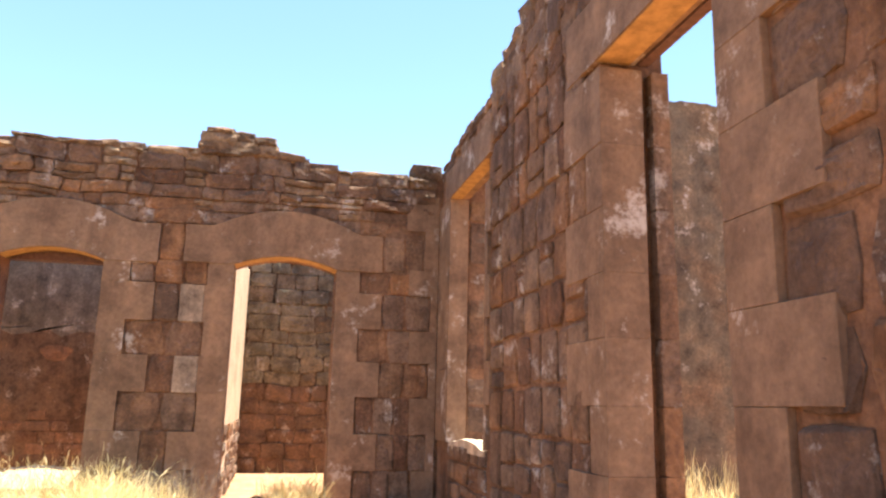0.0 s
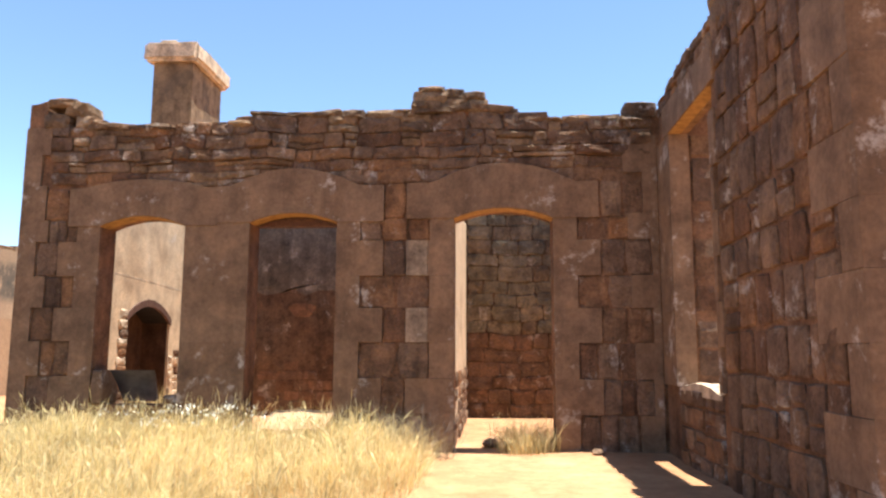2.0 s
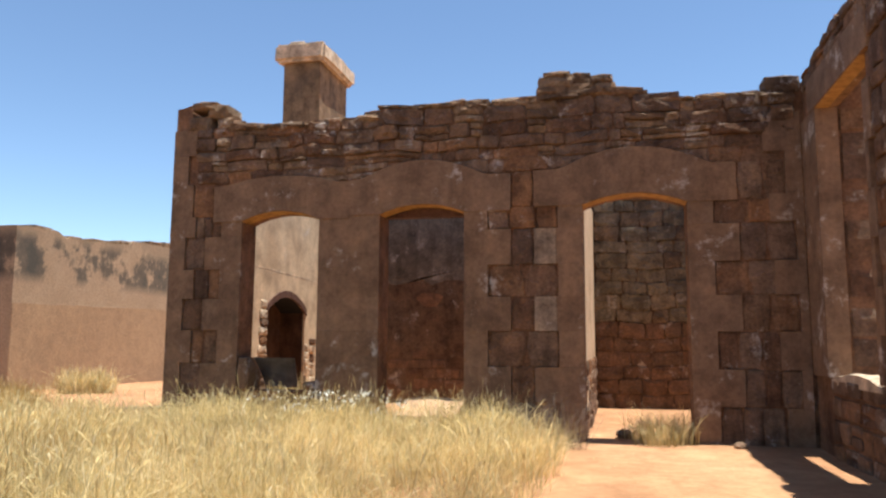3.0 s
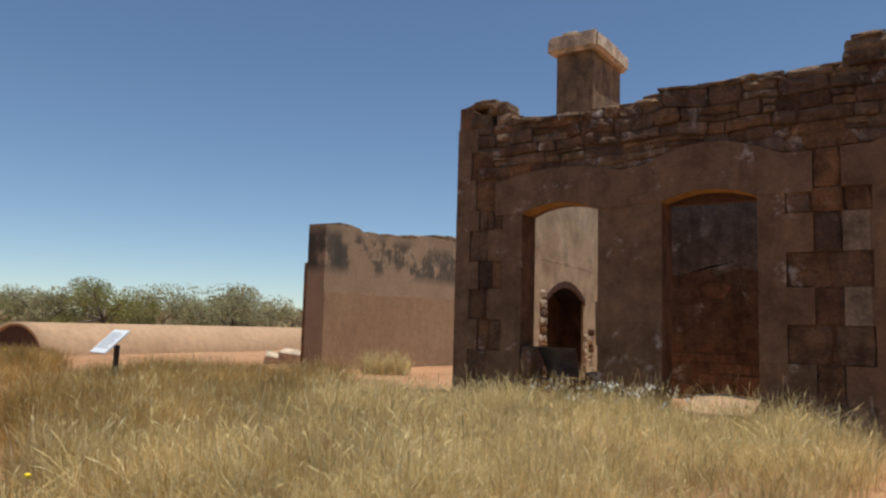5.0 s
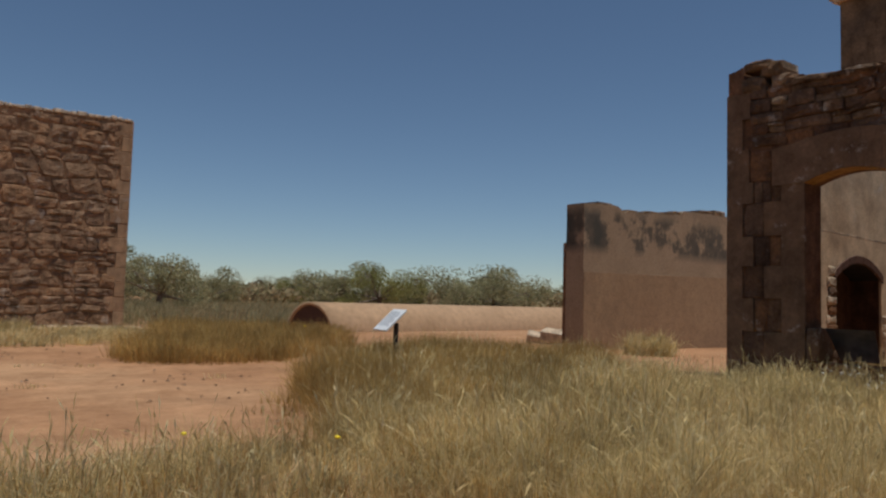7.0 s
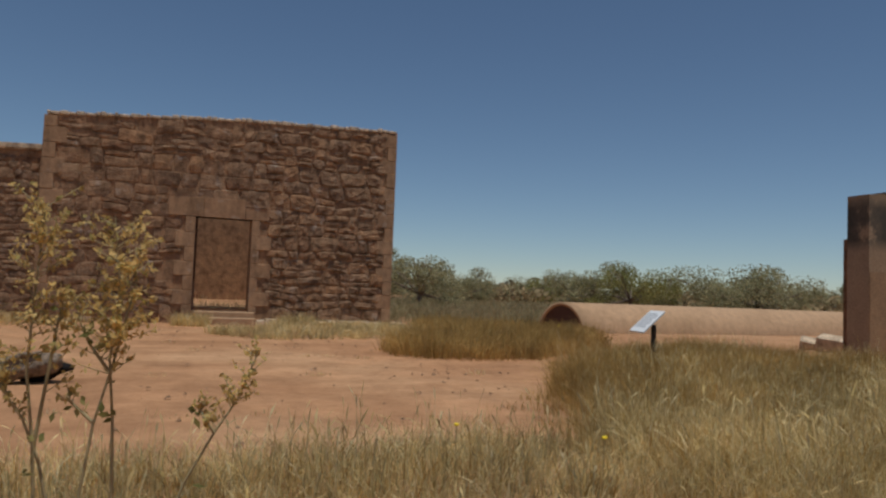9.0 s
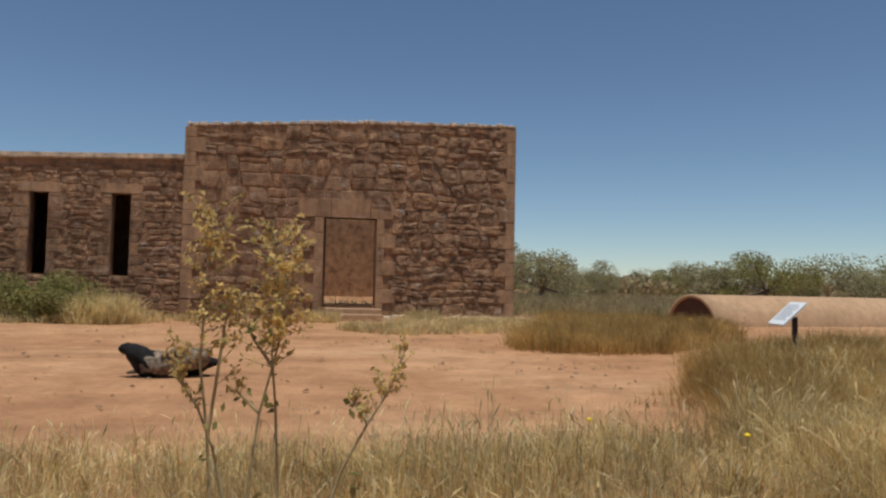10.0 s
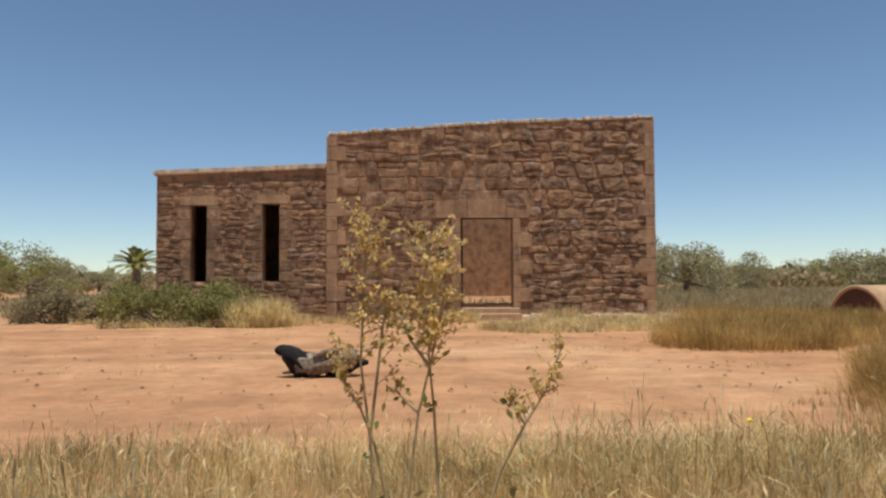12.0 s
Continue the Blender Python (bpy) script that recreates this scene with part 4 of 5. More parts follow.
# ---- information sign ----
def build_sign():
    s = empty("information_sign", pose(-9.05, 5.75, 0))
    tagged(s, "white slanted information sign on a dark post in the grass", "sign")
    right, away = Vector((0.548, 0.836, 0)), Vector((-0.836, 0.548, 0))
    wide = (right * 0.22 - away * 0.56).normalized()
    rise = (right * 0.26 + away * 0.10 + Vector((0, 0, 0.27))).normalized()
    tilt = Matrix((wide, rise, wide.cross(rise))).transposed().to_4x4()
    tilt.translation = (0, 0, 0.68)
    bm = bmesh.new()
    box_bm(bm, -0.24, 0.24, -0.205, 0.205, -0.012, 0.012)
    bmesh.ops.bevel(bm, geom=bm.edges[:], offset=0.004, segments=1, affect='EDGES')
    bmesh.ops.transform(bm, matrix=tilt, verts=bm.verts)
    panel = part("panel", bm, SIGNWHITE, s)
    for k in range(8):
        bm = bmesh.new()
        z = 0.14 - k * 0.036
        x1 = 0.18 if k % 3 else 0.12
        box_bm(bm, -0.20, x1, z - 0.008, z + 0.008, 0.0125, 0.0145)
        bmesh.ops.transform(bm, matrix=tilt, verts=bm.verts)
        part("print_bar", bm, SIGNGREY, panel)
    bm = bmesh.new()
    bmesh.ops.create_cone(bm, segments=12, radius1=0.035, radius2=0.035, depth=0.9, cap_ends=True)
    bmesh.ops.transform(bm, matrix=pose(0.05, 0.07, 0.19), verts=bm.verts)
    part("post", bm, POSTMAT, s)


build_sign()


# ---- hollow log ----
def build_log():
    g = empty("burnt_log", pose(-8.1, -1.93, 0.0, 0, 0, 90))
    tagged(g, "burnt log lying on red sand, one end charred black", "log")
    body = [(0.12, 0.0, 0.075, 0.07), (0.18, 0.0, 0.09, 0.105), (0.30, -0.02, 0.11, 0.11), (0.44, -0.03, 0.14, 0.105), (0.58, -0.03, 0.18, 0.10), (0.70, -0.02, 0.20, 0.085), (0.76, -0.02, 0.21, 0.05)]
    tube("trunk", body, 18, LOGWOOD, g, "grey weathered trunk", 0.6, 1.0)
    stub = [(0.27, 0.03, 0.02, 0.08), (0.22, 0.02, 0.08, 0.125), (0.15, 0.02, 0.14, 0.115), (0.09, 0.01, 0.20, 0.105), (0.03, 0.0, 0.25, 0.09), (-0.02, 0.0, 0.265, 0.065), (-0.075, 0.0, 0.262, 0.035), (-0.10, 0.0, 0.255, 0.01)]
    tube("burnt_end", stub, 12, CHAR_SHADE, g, "charred black upturned end", 0.55, 4.0)
    tube("burnt_knot", [(0.42, 0.10, 0.03, 0.05), (0.50, 0.08, 0.06, 0.085), (0.62, 0.07, 0.09, 0.08), (0.74, 0.05, 0.13, 0.06), (0.86, 0.05, 0.13, 0.02)], 10, CHAR_SHADE, g, "charred underside", 0.4, 7.0)
    tube("splinter", [(-0.03, 0.06, 0.02, 0.012), (0.06, 0.06, 0.035, 0.022), (0.15, 0.05, 0.05, 0.018)], 6, STEM, g, "pale split sliver of wood", 0.3)
    tube("splinter", [(0.32, -0.10, 0.20, 0.02), (0.44, -0.11, 0.255, 0.028), (0.58, -0.12, 0.27, 0.015)], 6, LOGWOOD, g, "", 0.3, 2.0)


build_log()


def build_slab():
    """Curved dark sheet that leans in the broken window."""
    k = 10
    verts, faces = [], []
    for t in (0, 0.02):
        for i in range(k + 1):
            u = i / k
            for w in (0, 1):
                verts.append((-4.20 + 0.02 * (1 - u) + (0.49 - 0.10 * (1 - u)) * w, F + 0.10 + 0.30 * (1 - u) + t, 0.44 + 0.34 * u + 0.03 * math.sin(u * 3)))
    m = 2 * (k + 1)
    for i in range(k):
        a = 2 * i
        faces += [(a, a + 1, a + 3, a + 2), (m + a, m + a + 2, m + a + 3, m + a + 1), (a, a + 2, m + a + 2, m + a), (a + 1, m + a + 1, m + a + 3, a + 3)]
    ob = mesh_ob("sheet_metal", verts, faces, SHEET, smooth=True)
    tagged(ob, "dark bent metal sheet lying in the broken window", "sheet")


build_slab()


# ---- plants ----
def inside(x, y, poly):
    c = False
    j = len(poly) - 1
    for i in range(len(poly)):
        (xi, yi), (xj, yj) = poly[i], poly[j]
        if (yi > y) != (yj > y) and x < (xj - xi) * (y - yi) / (yj - yi) + xi:
            c = not c
        j = i
    return c


def blades(name, spots, per, h_lo, h_hi, spread, width, material, label, lean=0.75, category="grass", heads=0.0):
    """Tufts of curved blades, all in one mesh. spots: x, y and a factor for the height. heads: how far the tips swell into ears."""
    r = np.random.RandomState(len(spots) + per)
    s = np.repeat(np.array(spots, float), per, axis=0)
    n = len(s)
    tuft = np.repeat(r.uniform(0, 2 * math.pi, len(spots)), per)
    a = r.uniform(0, 2 * math.pi, n)
    d = spread * np.sqrt(r.uniform(0, 1, n))
    x, y = s[:, 0] + d * np.cos(a), s[:, 1] + d * np.sin(a)
    h = r.uniform(h_lo, h_hi, n) * s[:, 2]
    b = np.where(r.uniform(0, 1, n) < 0.4, tuft + r.normal(0, 0.6, n), a + r.normal(0, 0.9, n))
    wild = r.uniform(0, 1, n) < 0.22
    out = h * np.where(wild, r.uniform(0.5, 1.5, n), np.abs(r.normal(0, lean * 0.7, n)))
    droop = np.clip(out / np.maximum(h, 0.01), 0, 1.5) * r.uniform(0.15, 0.5, n)
    f = r.uniform(0, math.pi, n)
    w = width * r.uniform(0.55, 1.5, n)
    side = r.normal(0, 0.06, n) * h
    rows = [(0.0, 1.0), (0.45, 0.85), (0.8, 0.6)] + ([(0.9, 0.6 + heads)] if heads else [])
    vs = []
    for u, k in rows:
        px = x + out * u ** 1.7 * np.cos(b) - side * math.sin(3 * u) * np.sin(b)
        py = y + out * u ** 1.7 * np.sin(b) + side * math.sin(3 * u) * np.cos(b)
        pz = h * (u - droop * u ** 3) - (0.03 if u == 0 else 0)
        wx, wy = np.cos(f) * w / 2 * k, np.sin(f) * w / 2 * k
        vs += [np.stack([px - wx, py - wy, pz], 1), np.stack([px + wx, py + wy, pz], 1)]
    vs.append(np.stack([x + out * np.cos(b), y + out * np.sin(b), h * (1 - droop)], 1))
    m = len(vs)
    v = np.stack(vs, 1).reshape(-1, 3)
    k = np.arange(n) * m
    q = len(rows) - 1
    cols, starts = [], []
    for i in range(q):
        cols += [k + 2 * i, k + 2 * i + 1, k + 2 * i + 3, k + 2 * i + 2]
    cols += [k + 2 * q, k + 2 * q + 1, k + 2 * q + 2]
    loops = np.stack(cols, 1).ravel()
    size = 4 * q + 3
    starts = np.stack([np.arange(n) * size + 4 * i for i in range(q + 1)], 1).ravel()
    me = bpy.data.meshes.new(name)
    me.vertices.add(len(v))
    me.vertices.foreach_set("co", v.ravel())
    me.loops.add(len(loops))
    me.loops.foreach_set("vertex_index", loops)
    me.polygons.add((q + 1) * n)
    me.polygons.foreach_set("loop_start", starts)
    me.update(calc_edges=True)
    me.materials.append(material)
    ob = new(name, me)
    tagged(ob, label, category, kind="stuff")
    return ob


def scatter(poly, count, r, fall=0.0):
    xs, ys = [p[0] for p in poly], [p[1] for p in poly]
    out = []
    while len(out) < count:
        x, y = r.uniform(min(xs), max(xs)), r.uniform(min(ys), max(ys))
        if inside(x, y, poly):
            k = 0.5 + 0.5 * noise.noise((x * 1.1, y * 1.1, 1.7))
            if r.random() < 0.05 + 1.3 * k:
                out.append((x, y, 0.55 + 0.8 * k * r.uniform(0.6, 1.2)))
    return out


gr = random.Random(11)
FIELD = [(-0.75, 7.6), (-0.72, 5.2), (-0.9, 3.2), (-1.6, 2.6), (-3.0, 2.2), (-4.6, 2.3), (-5.6, 3.2), (-7.0, 5.6), (-7.2, 7.8), (-6.1, 8.0), (-5.3, 7.75), (-1.2, 7.75)]
blades("dry_grass", scatter(FIELD, 3700, gr), 24, 0.09, 0.40, 0.15, 0.0030, STRAW, "tall dry straw-coloured grass in front of the ruin", 0.9)
blades("grass_stalks", scatter(FIELD, 1300, gr), 5, 0.26, 0.54, 0.14, 0.0040, STRAW, "thin pale grass stalks with bent ears", 0.9, heads=1.4)
blades("green_grass", scatter(FIELD, 250, gr), 12, 0.08, 0.30, 0.14, 0.0045, GREYLEAF, "dull green blades low among the straw", 0.8)
blades("brown_grass", scatter(FIELD, 420, gr), 14, 0.10, 0.36, 0.14, 0.0036, BROWNGRASS, "withered brown tufts among the straw", 0.9)
WALLG = [(-5.3, 7.7), (-5.2, 7.0), (-3.4, 6.4), (-1.4, 6.6), (-1.1, 7.6)]
blades("dry_grass", scatter(WALLG, 420, gr), 22, 0.22, 0.52, 0.16, 0.0030, STRAW, "tall tangled straw along the foot of the front wall", 1.1)
blades("grass_stalks", scatter(WALLG, 160, gr), 5, 0.36, 0.64, 0.14, 0.0028, STRAW, "thin bent stalks along the foot of the wall", 1.1, heads=1.2)
FIELDW = [(-2.6, 2.4), (-4.6, 2.3), (-5.6, 3.2), (-7.0, 5.6), (-7.2, 7.6), (-5.2, 7.4), (-4.2, 5.0)]
blades("brown_grass", scatter(FIELDW, 1100, gr), 18, 0.10, 0.42, 0.16, 0.0034, BROWNGRASS, "golden brown grass towards the path", 0.9)
DARKF = [(-4.9, 2.9), (-6.2, 3.0), (-8.4, 4.2), (-10.6, 6.4), (-11.0, 8.0), (-9.9, 9.4), (-8.0, 9.3), (-7.2, 8.2), (-5.4, 5.0)]
blades("brown_grass", scatter(DARKF, 2400, gr), 32, 0.10, 0.48, 0.20, 0.0036, BROWNGRASS, "dense brown grass and low scrub beside the path", 0.9)
blades("grass_stalks", scatter(DARKF, 500, gr), 4, 0.34, 0.58, 0.14, 0.0032, STRAW, "thin pale stalks above the brown grass", 0.9, heads=1.2)
FRONT = [(-3.3, -2.6), (-4.7, -2.4), (-4.5, -0.6), (-4.4, 0.6), (-5.0, 1.6), (-4.6, 2.5), (-3.0, 2.4), (-2.4, 1.0), (-2.4, -1.2)]
blades("dry_grass", scatter(FRONT, 1000, gr), 15, 0.06, 0.26, 0.16, 0.004, STRAW, "dry grass at the edge of the sandy yard", 0.9)
blades("grass_stalks", scatter(FRONT, 260, gr), 4, 0.20, 0.42, 0.13, 0.0035, STRAW, "thin pale stalks along the yard", 0.6, heads=2.0)
blades("green_grass", scatter(FRONT, 260, gr), 10, 0.06, 0.24, 0.14, 0.004, GREYLEAF, "dull green blades along the yard", 0.7)
blades("brown_grass", scatter(FRONT, 300, gr), 12, 0.06, 0.30, 0.14, 0.0045, BROWNGRASS, "withered brown tufts along the yard", 0.9)
NEARG = [(-1.35, -1.5), (-2.7, -2.4), (-2.8, 1.5), (-1.35, 0.65), (-1.40, -0.3)]
blades("dry_grass", scatter(NEARG, 470, gr), 13, 0.18, 0.44, 0.14, 0.0032, STRAW, "wispy dry grass close by at the edge of the yard", 0.8)
blades("grass_stalks", scatter(NEARG, 150, gr), 4, 0.30, 0.50, 0.12, 0.0028, STRAW, "thin pale stalks with ears close by", 0.7, heads=2.2)
blades("brown_grass", scatter(NEARG, 130, gr), 10, 0.14, 0.40, 0.12, 0.0032, BROWNGRASS, "withered brown blades close by", 0.8)
STRIP = [(-10.6, 3.2), (-10.7, 4.9), (-12.2, 6.4), (-14.0, 8.0), (-17.0, 9.0), (-19.0, 5.6), (-14.0, 4.4), (-12.4, 2.9)]
blades("brown_grass", scatter(STRIP, 1000, gr), 44, 0.16, 0.50, 0.24, 0.007, BROWNGRASS, "brown grass beside the far building")
BEYOND = [(-20.2, 5.4), (-19.6, 8.6), (-22.0, 10.2), (-24, 24), (-40, 40), (-62, 34), (-62, 8), (-26, 4.8)]
blades("scrub_grass", scatter(BEYOND, 1500, gr), 26, 0.25, 0.70, 0.45, 0.016, BRUSH, "olive brown scrub grass beyond the building", 0.8)
blades("scrub_grass", scatter(BEYOND, 420, gr), 30, 0.25, 0.80, 0.40, 0.018, GREYLEAF, "grey-green low scrub beyond the building", 0.8)
BASE = [(-19.6, 5.4), (-18.4, 5.4), (-15.5, 4.4), (-14.2, 1.6), (-15.8, 0.2), (-17.6, 1.9), (-19.2, 2.0)]
blades("dry_grass", scatter(BASE, 380, gr), 26, 0.10, 0.28, 0.16, 0.010, STRAW, "short dry grass along the foot of the building")
LEFTB = [(-19.4, -3.6), (-18.2, -1.0), (-17.2, -3.6), (-16.4, -4.0), (-16.3, -7.4), (-18.0, -9.4), (-20.5, -11.5), (-19.4, -8.0)]
blades("dry_grass", scatter(LEFTB, 190, gr), 26, 0.08, 0.26, 0.18, 0.012, STRAW, "short dry grass before the wing")
FARG = [(-25, 7), (-26, 26), (-18, 30), (-9, 34), (-12, 60), (-60, 70), (-90, 30), (-80, -25), (-30, -22), (-23, -10), (-26, 6)]
blades("distant_grass", scatter(FARG, 2600, gr), 20, 0.2, 0.5, 0.6, 0.04, BRUSH, "dull brown grass plain in the distance", 0.6)
spots = []
for _ in range(30):
    x, y = gr.uniform(-15.5, -5.6), gr.uniform(-6, 5)
    if not inside(x, y, STRIP):
        spots.append((x, y, gr.uniform(0.4, 1)))
blades("small_weeds", spots, 18, 0.02, 0.07, 0.14, 0.006, STRAW, "small withered weeds on the bare sand", 1.2)


def leaf_cloud(centres, per, size, material, name, parent, flat=0.8, seed=1):
    """Leaves strewn in overlapping clumps: centres hold x, y, z and a radius."""
    r = np.random.RandomState(seed)
    c = np.repeat(np.array(centres, float), per, axis=0)
    n = len(c)
    d = r.normal(0, 1, (n, 3))
    d /= np.linalg.norm(d, axis=1)[:, None]
    d *= (c[:, 3] * r.uniform(0.25, 1.0, n) ** 0.5)[:, None]
    d[:, 2] *= flat
    p = c[:, :3] + d
    u = r.normal(0, 1, (n, 3))
    u /= np.linalg.norm(u, axis=1)[:, None]
    w = np.cross(u, r.normal(0, 1, (n, 3)))
    w /= np.linalg.norm(w, axis=1)[:, None]
    s = (size * r.uniform(0.6, 1.4, n))[:, None]
    v = np.stack([p - u * s, p + w * s * 0.45, p + u * s, p - w * s * 0.45], 1).reshape(-1, 3)
    k = np.arange(n) * 4
    me = bpy.data.meshes.new(name)
    me.vertices.add(len(v))
    me.vertices.foreach_set("co", v.ravel())
    me.loops.add(4 * n)
    me.loops.foreach_set("vertex_index", np.arange(4 * n))
    me.polygons.add(n)
    me.polygons.foreach_set("loop_start", k)
    me.update(calc_edges=True)
    me.materials.append(material)
    ob = new(name, me)
    ob.parent = parent
    return ob


def limb(bm, a, b, r0, r1, seg=6):
    a, b = Vector(a), Vector(b)
    q = (b - a).to_track_quat("Z", "Y").to_matrix()
    ring = []
    for p, r in ((a, r0), (b, r1)):
        ring.append([bm.verts.new(p + q @ Vector((r * math.cos(2 * math.pi * i / seg), r * math.sin(2 * math.pi * i / seg), 0))) for i in range(seg)])
    for i in range(seg):
        j = (i + 1) % seg
        bm.faces.new((ring[0][i], ring[0][j], ring[1][j], ring[1][i]))
    bm.faces.new(ring[1])
    bm.faces.new(ring[0][::-1])


def make_tree(seed, height, wide, material, label, leaf=0.16, per=70):
    r = random.Random(seed)
    t = empty("tree", pose(0, 0, 0))
    tagged(t, label, "tree", group="far trees")
    bm = bmesh.new()
    fork = height * 0.22
    limb(bm, (0, 0, -0.2), (0.1, 0.05, fork), 0.16, 0.11)
    cl = []
    for i in range(9):
        a = 2 * math.pi * i / 9 + r.uniform(-0.3, 0.3)
        d = wide * r.uniform(0.3, 0.95)
        z = height * r.uniform(0.12, 0.86) * (1.05 - 0.25 * d / wide)
        e = (d * math.cos(a), d * math.sin(a), z)
        limb(bm, (0.1, 0.05, fork), e, 0.08, 0.025, 5)
        cl.append((*e, wide * r.uniform(0.28, 0.44)))
        for _ in range(2):
            g = (e[0] + r.uniform(-1, 1) * wide * 0.35, e[1] + r.uniform(-1, 1) * wide * 0.35, max(0.3, z * r.uniform(0.5, 1.15)))
            limb(bm, e, g, 0.03, 0.012, 4)
            cl.append((*g, wide * r.uniform(0.2, 0.34)))
    part("trunk", bm, BARK, t)
    leaf_cloud(cl, per, leaf, material, "crown", t, 0.75, seed)
    return t


def plant_trees():
    kinds = [make_tree(1, 3.6, 2.6, GREYLEAF, "grey-green spreading bush on the plain", 0.062, 380), make_tree(2, 4.0, 2.8, GREENLEAF, "dull green mulga tree on the plain", 0.062, 380),
             make_tree(3, 3.2, 3.0, GREYLEAF, "broad grey-green bush on the plain", 0.062, 380), make_tree(4, 3.4, 2.0, GREYLEAF, "thin grey-green bush on the plain", 0.062, 380)]
    r = random.Random(5)
    first = [True] * 4

    def put(k, az, dist, s):
        a = radians(az)
        m = pose(-0.3 - dist * math.sin(a), -0.05 + dist * math.cos(a), -0.05, 0, 0, r.uniform(0, 360)) @ Matrix.Diagonal((s * 1.2, s * 1.2, s * 1.12, 1))
        if first[k]:
            kinds[k].matrix_basis = m
            first[k] = False
        else:
            o = copy_thing(kinds[k], m)
            o.matrix_basis = m

    for k, az, dist, s in TREES:
        put(k, az, dist, s)


# kind, bearing to the left of straight ahead, distance, size
TREES = [(0, 60.6, 58, 1.08), (1, 57.3, 56, 1.02), (3, 55.4, 62, 0.80), (2, 50.8, 58, 1.12), (2, 48.7, 60, 1.15), (3, 46.6, 70, 0.85), (0, 73.2, 45, 1.05), (0, 70.2, 60, 0.86), (3, 68.6, 66, 0.72),
         (3, 66.0, 85, 0.80), (0, 63.6, 80, 0.86), (2, 53.2, 85, 0.95), (0, 44.4, 80, 0.95), (3, 42.0, 80, 1.0), (0, 76.5, 60, 1.0), (2, 64.8, 90, 1.0), (1, 62.4, 75, 0.9),
         (3, 117.2, 85, 0.85), (1, 121.6, 50, 1.0), (0, 119.6, 56, 0.95), (1, 124.0, 52, 1.0), (2, 126.0, 60, 1.1), (1, 113.0, 95, 0.8), (0, 115.4, 75, 0.75)]
plant_trees()


def scrub_band():
    """The low scrub that closes the horizon."""
    r = random.Random(21)
    cl = []
    for _ in range(620):
        a = radians(r.uniform(20, 150))
        d = r.uniform(60, 170)
        cl.append((-d * math.sin(a), d * math.cos(a), r.uniform(0.2, 1.3) * (0.6 + d / 140), r.uniform(1.2, 2.8)))
    ob = leaf_cloud(cl, 60, 0.36, BRUSH, "distant_scrub", None, 0.5, 9)
    tagged(ob, "low olive-brown scrub along the horizon", "scrub", kind="stuff")
    cl = []
    for _ in range(500):
        a = radians(r.uniform(0, 360))
        d = r.uniform(170, 420)
        cl.append((-d * math.sin(a), d * math.cos(a), r.uniform(0.3, 1.8), r.uniform(4, 8)))
    ob = leaf_cloud(cl, 50, 1.3, GREYLEAF, "distant_scrub", None, 0.4, 10)
    tagged(ob, "hazy line of far bushland", "scrub", kind="stuff")


scrub_band()


def build_bush(name, m, clumps, per, leaf, material, label, seed):
    b = empty(name, m)
    tagged(b, label, "bush")
    bm = bmesh.new()
    for x, y, z, rad in clumps:
        limb(bm, (x * 0.25, y * 0.25, -0.1), (x, y, z), 0.025, 0.008, 5)
    part("branchwork", bm, BARK, b)
    leaf_cloud(clumps, per, leaf, material, "foliage", b, 0.8, seed)
    return b


r5 = random.Random(31)
build_bush("green_bush", pose(-17.6, -6.5, 0), [(r5.uniform(-0.9, 0.9), r5.uniform(-1.7, 1.7), r5.uniform(0.25, 0.75), r5.uniform(0.3, 0.5)) for _ in range(26)], 420, 0.045, GREENLEAF, "low dense green saltbush before the wing", 3)
build_bush("green_bush", pose(-19.0, -9.9, 0), [(r5.uniform(-0.9, 0.9), r5.uniform(-1.5, 1.5), r5.uniform(0.2, 0.72), r5.uniform(0.3, 0.45)) for _ in range(22)], 300, 0.05, BRUSH, "brownish bush at the end of the wing", 4)
blades("straw_bush", [(-17.0 + gr.uniform(-0.45, 0.45), -4.5 + gr.uniform(-0.6, 0.6), gr.uniform(0.8, 1.2)) for _ in range(70)], 40, 0.3, 0.75, 0.16, 0.010, STRAW, "rounded clump of pale straw", 0.45)
blades("straw_bush", [(-10.0 + gr.uniform(-0.4, 0.4), 12.6 + gr.uniform(-0.4, 0.4), gr.uniform(0.7, 1.1)) for _ in range(40)], 34, 0.2, 0.6, 0.15, 0.010, STRAW, "dry bush against the rendered wall", 0.6)
blades("straw_bush", [(-18.6 + gr.uniform(-0.3, 0.3), 0.6 * k + gr.uniform(-0.35, 0.35), gr.uniform(0.6, 1)) for k in (0, 4) for _ in range(26)], 30, 0.15, 0.5, 0.14, 0.010, STRAW, "dry grass tufts beside the doorstep", 0.6)
blades("straw_bush", [(0.28 + gr.uniform(-0.3, 0.25), 8.05 + gr.uniform(-0.25, 0.2), gr.uniform(0.7, 1.1)) for _ in range(26)], 40, 0.15, 0.42, 0.12, 0.005, STRAW, "dry bush growing in the doorway", 0.7)
blades("straw_bush", [(2.9 + gr.uniform(-0.8, 1.2), 5.6 + gr.uniform(-1.2, 1.6), gr.uniform(0.7, 1.1)) for _ in range(60)], 40, 0.25, 0.7, 0.14, 0.006, STRAW, "dry grass beyond the side doorway", 0.6)
blades("twiggy_weeds", [(-0.85 + gr.uniform(-0.5, 0.35), 7.55 + gr.uniform(-0.25, 0.15), gr.uniform(0.7, 1.1)) for _ in range(26)], 22, 0.2, 0.60, 0.12, 0.0035, BARK, "grey twiggy dead weeds against the pier", 0.8)


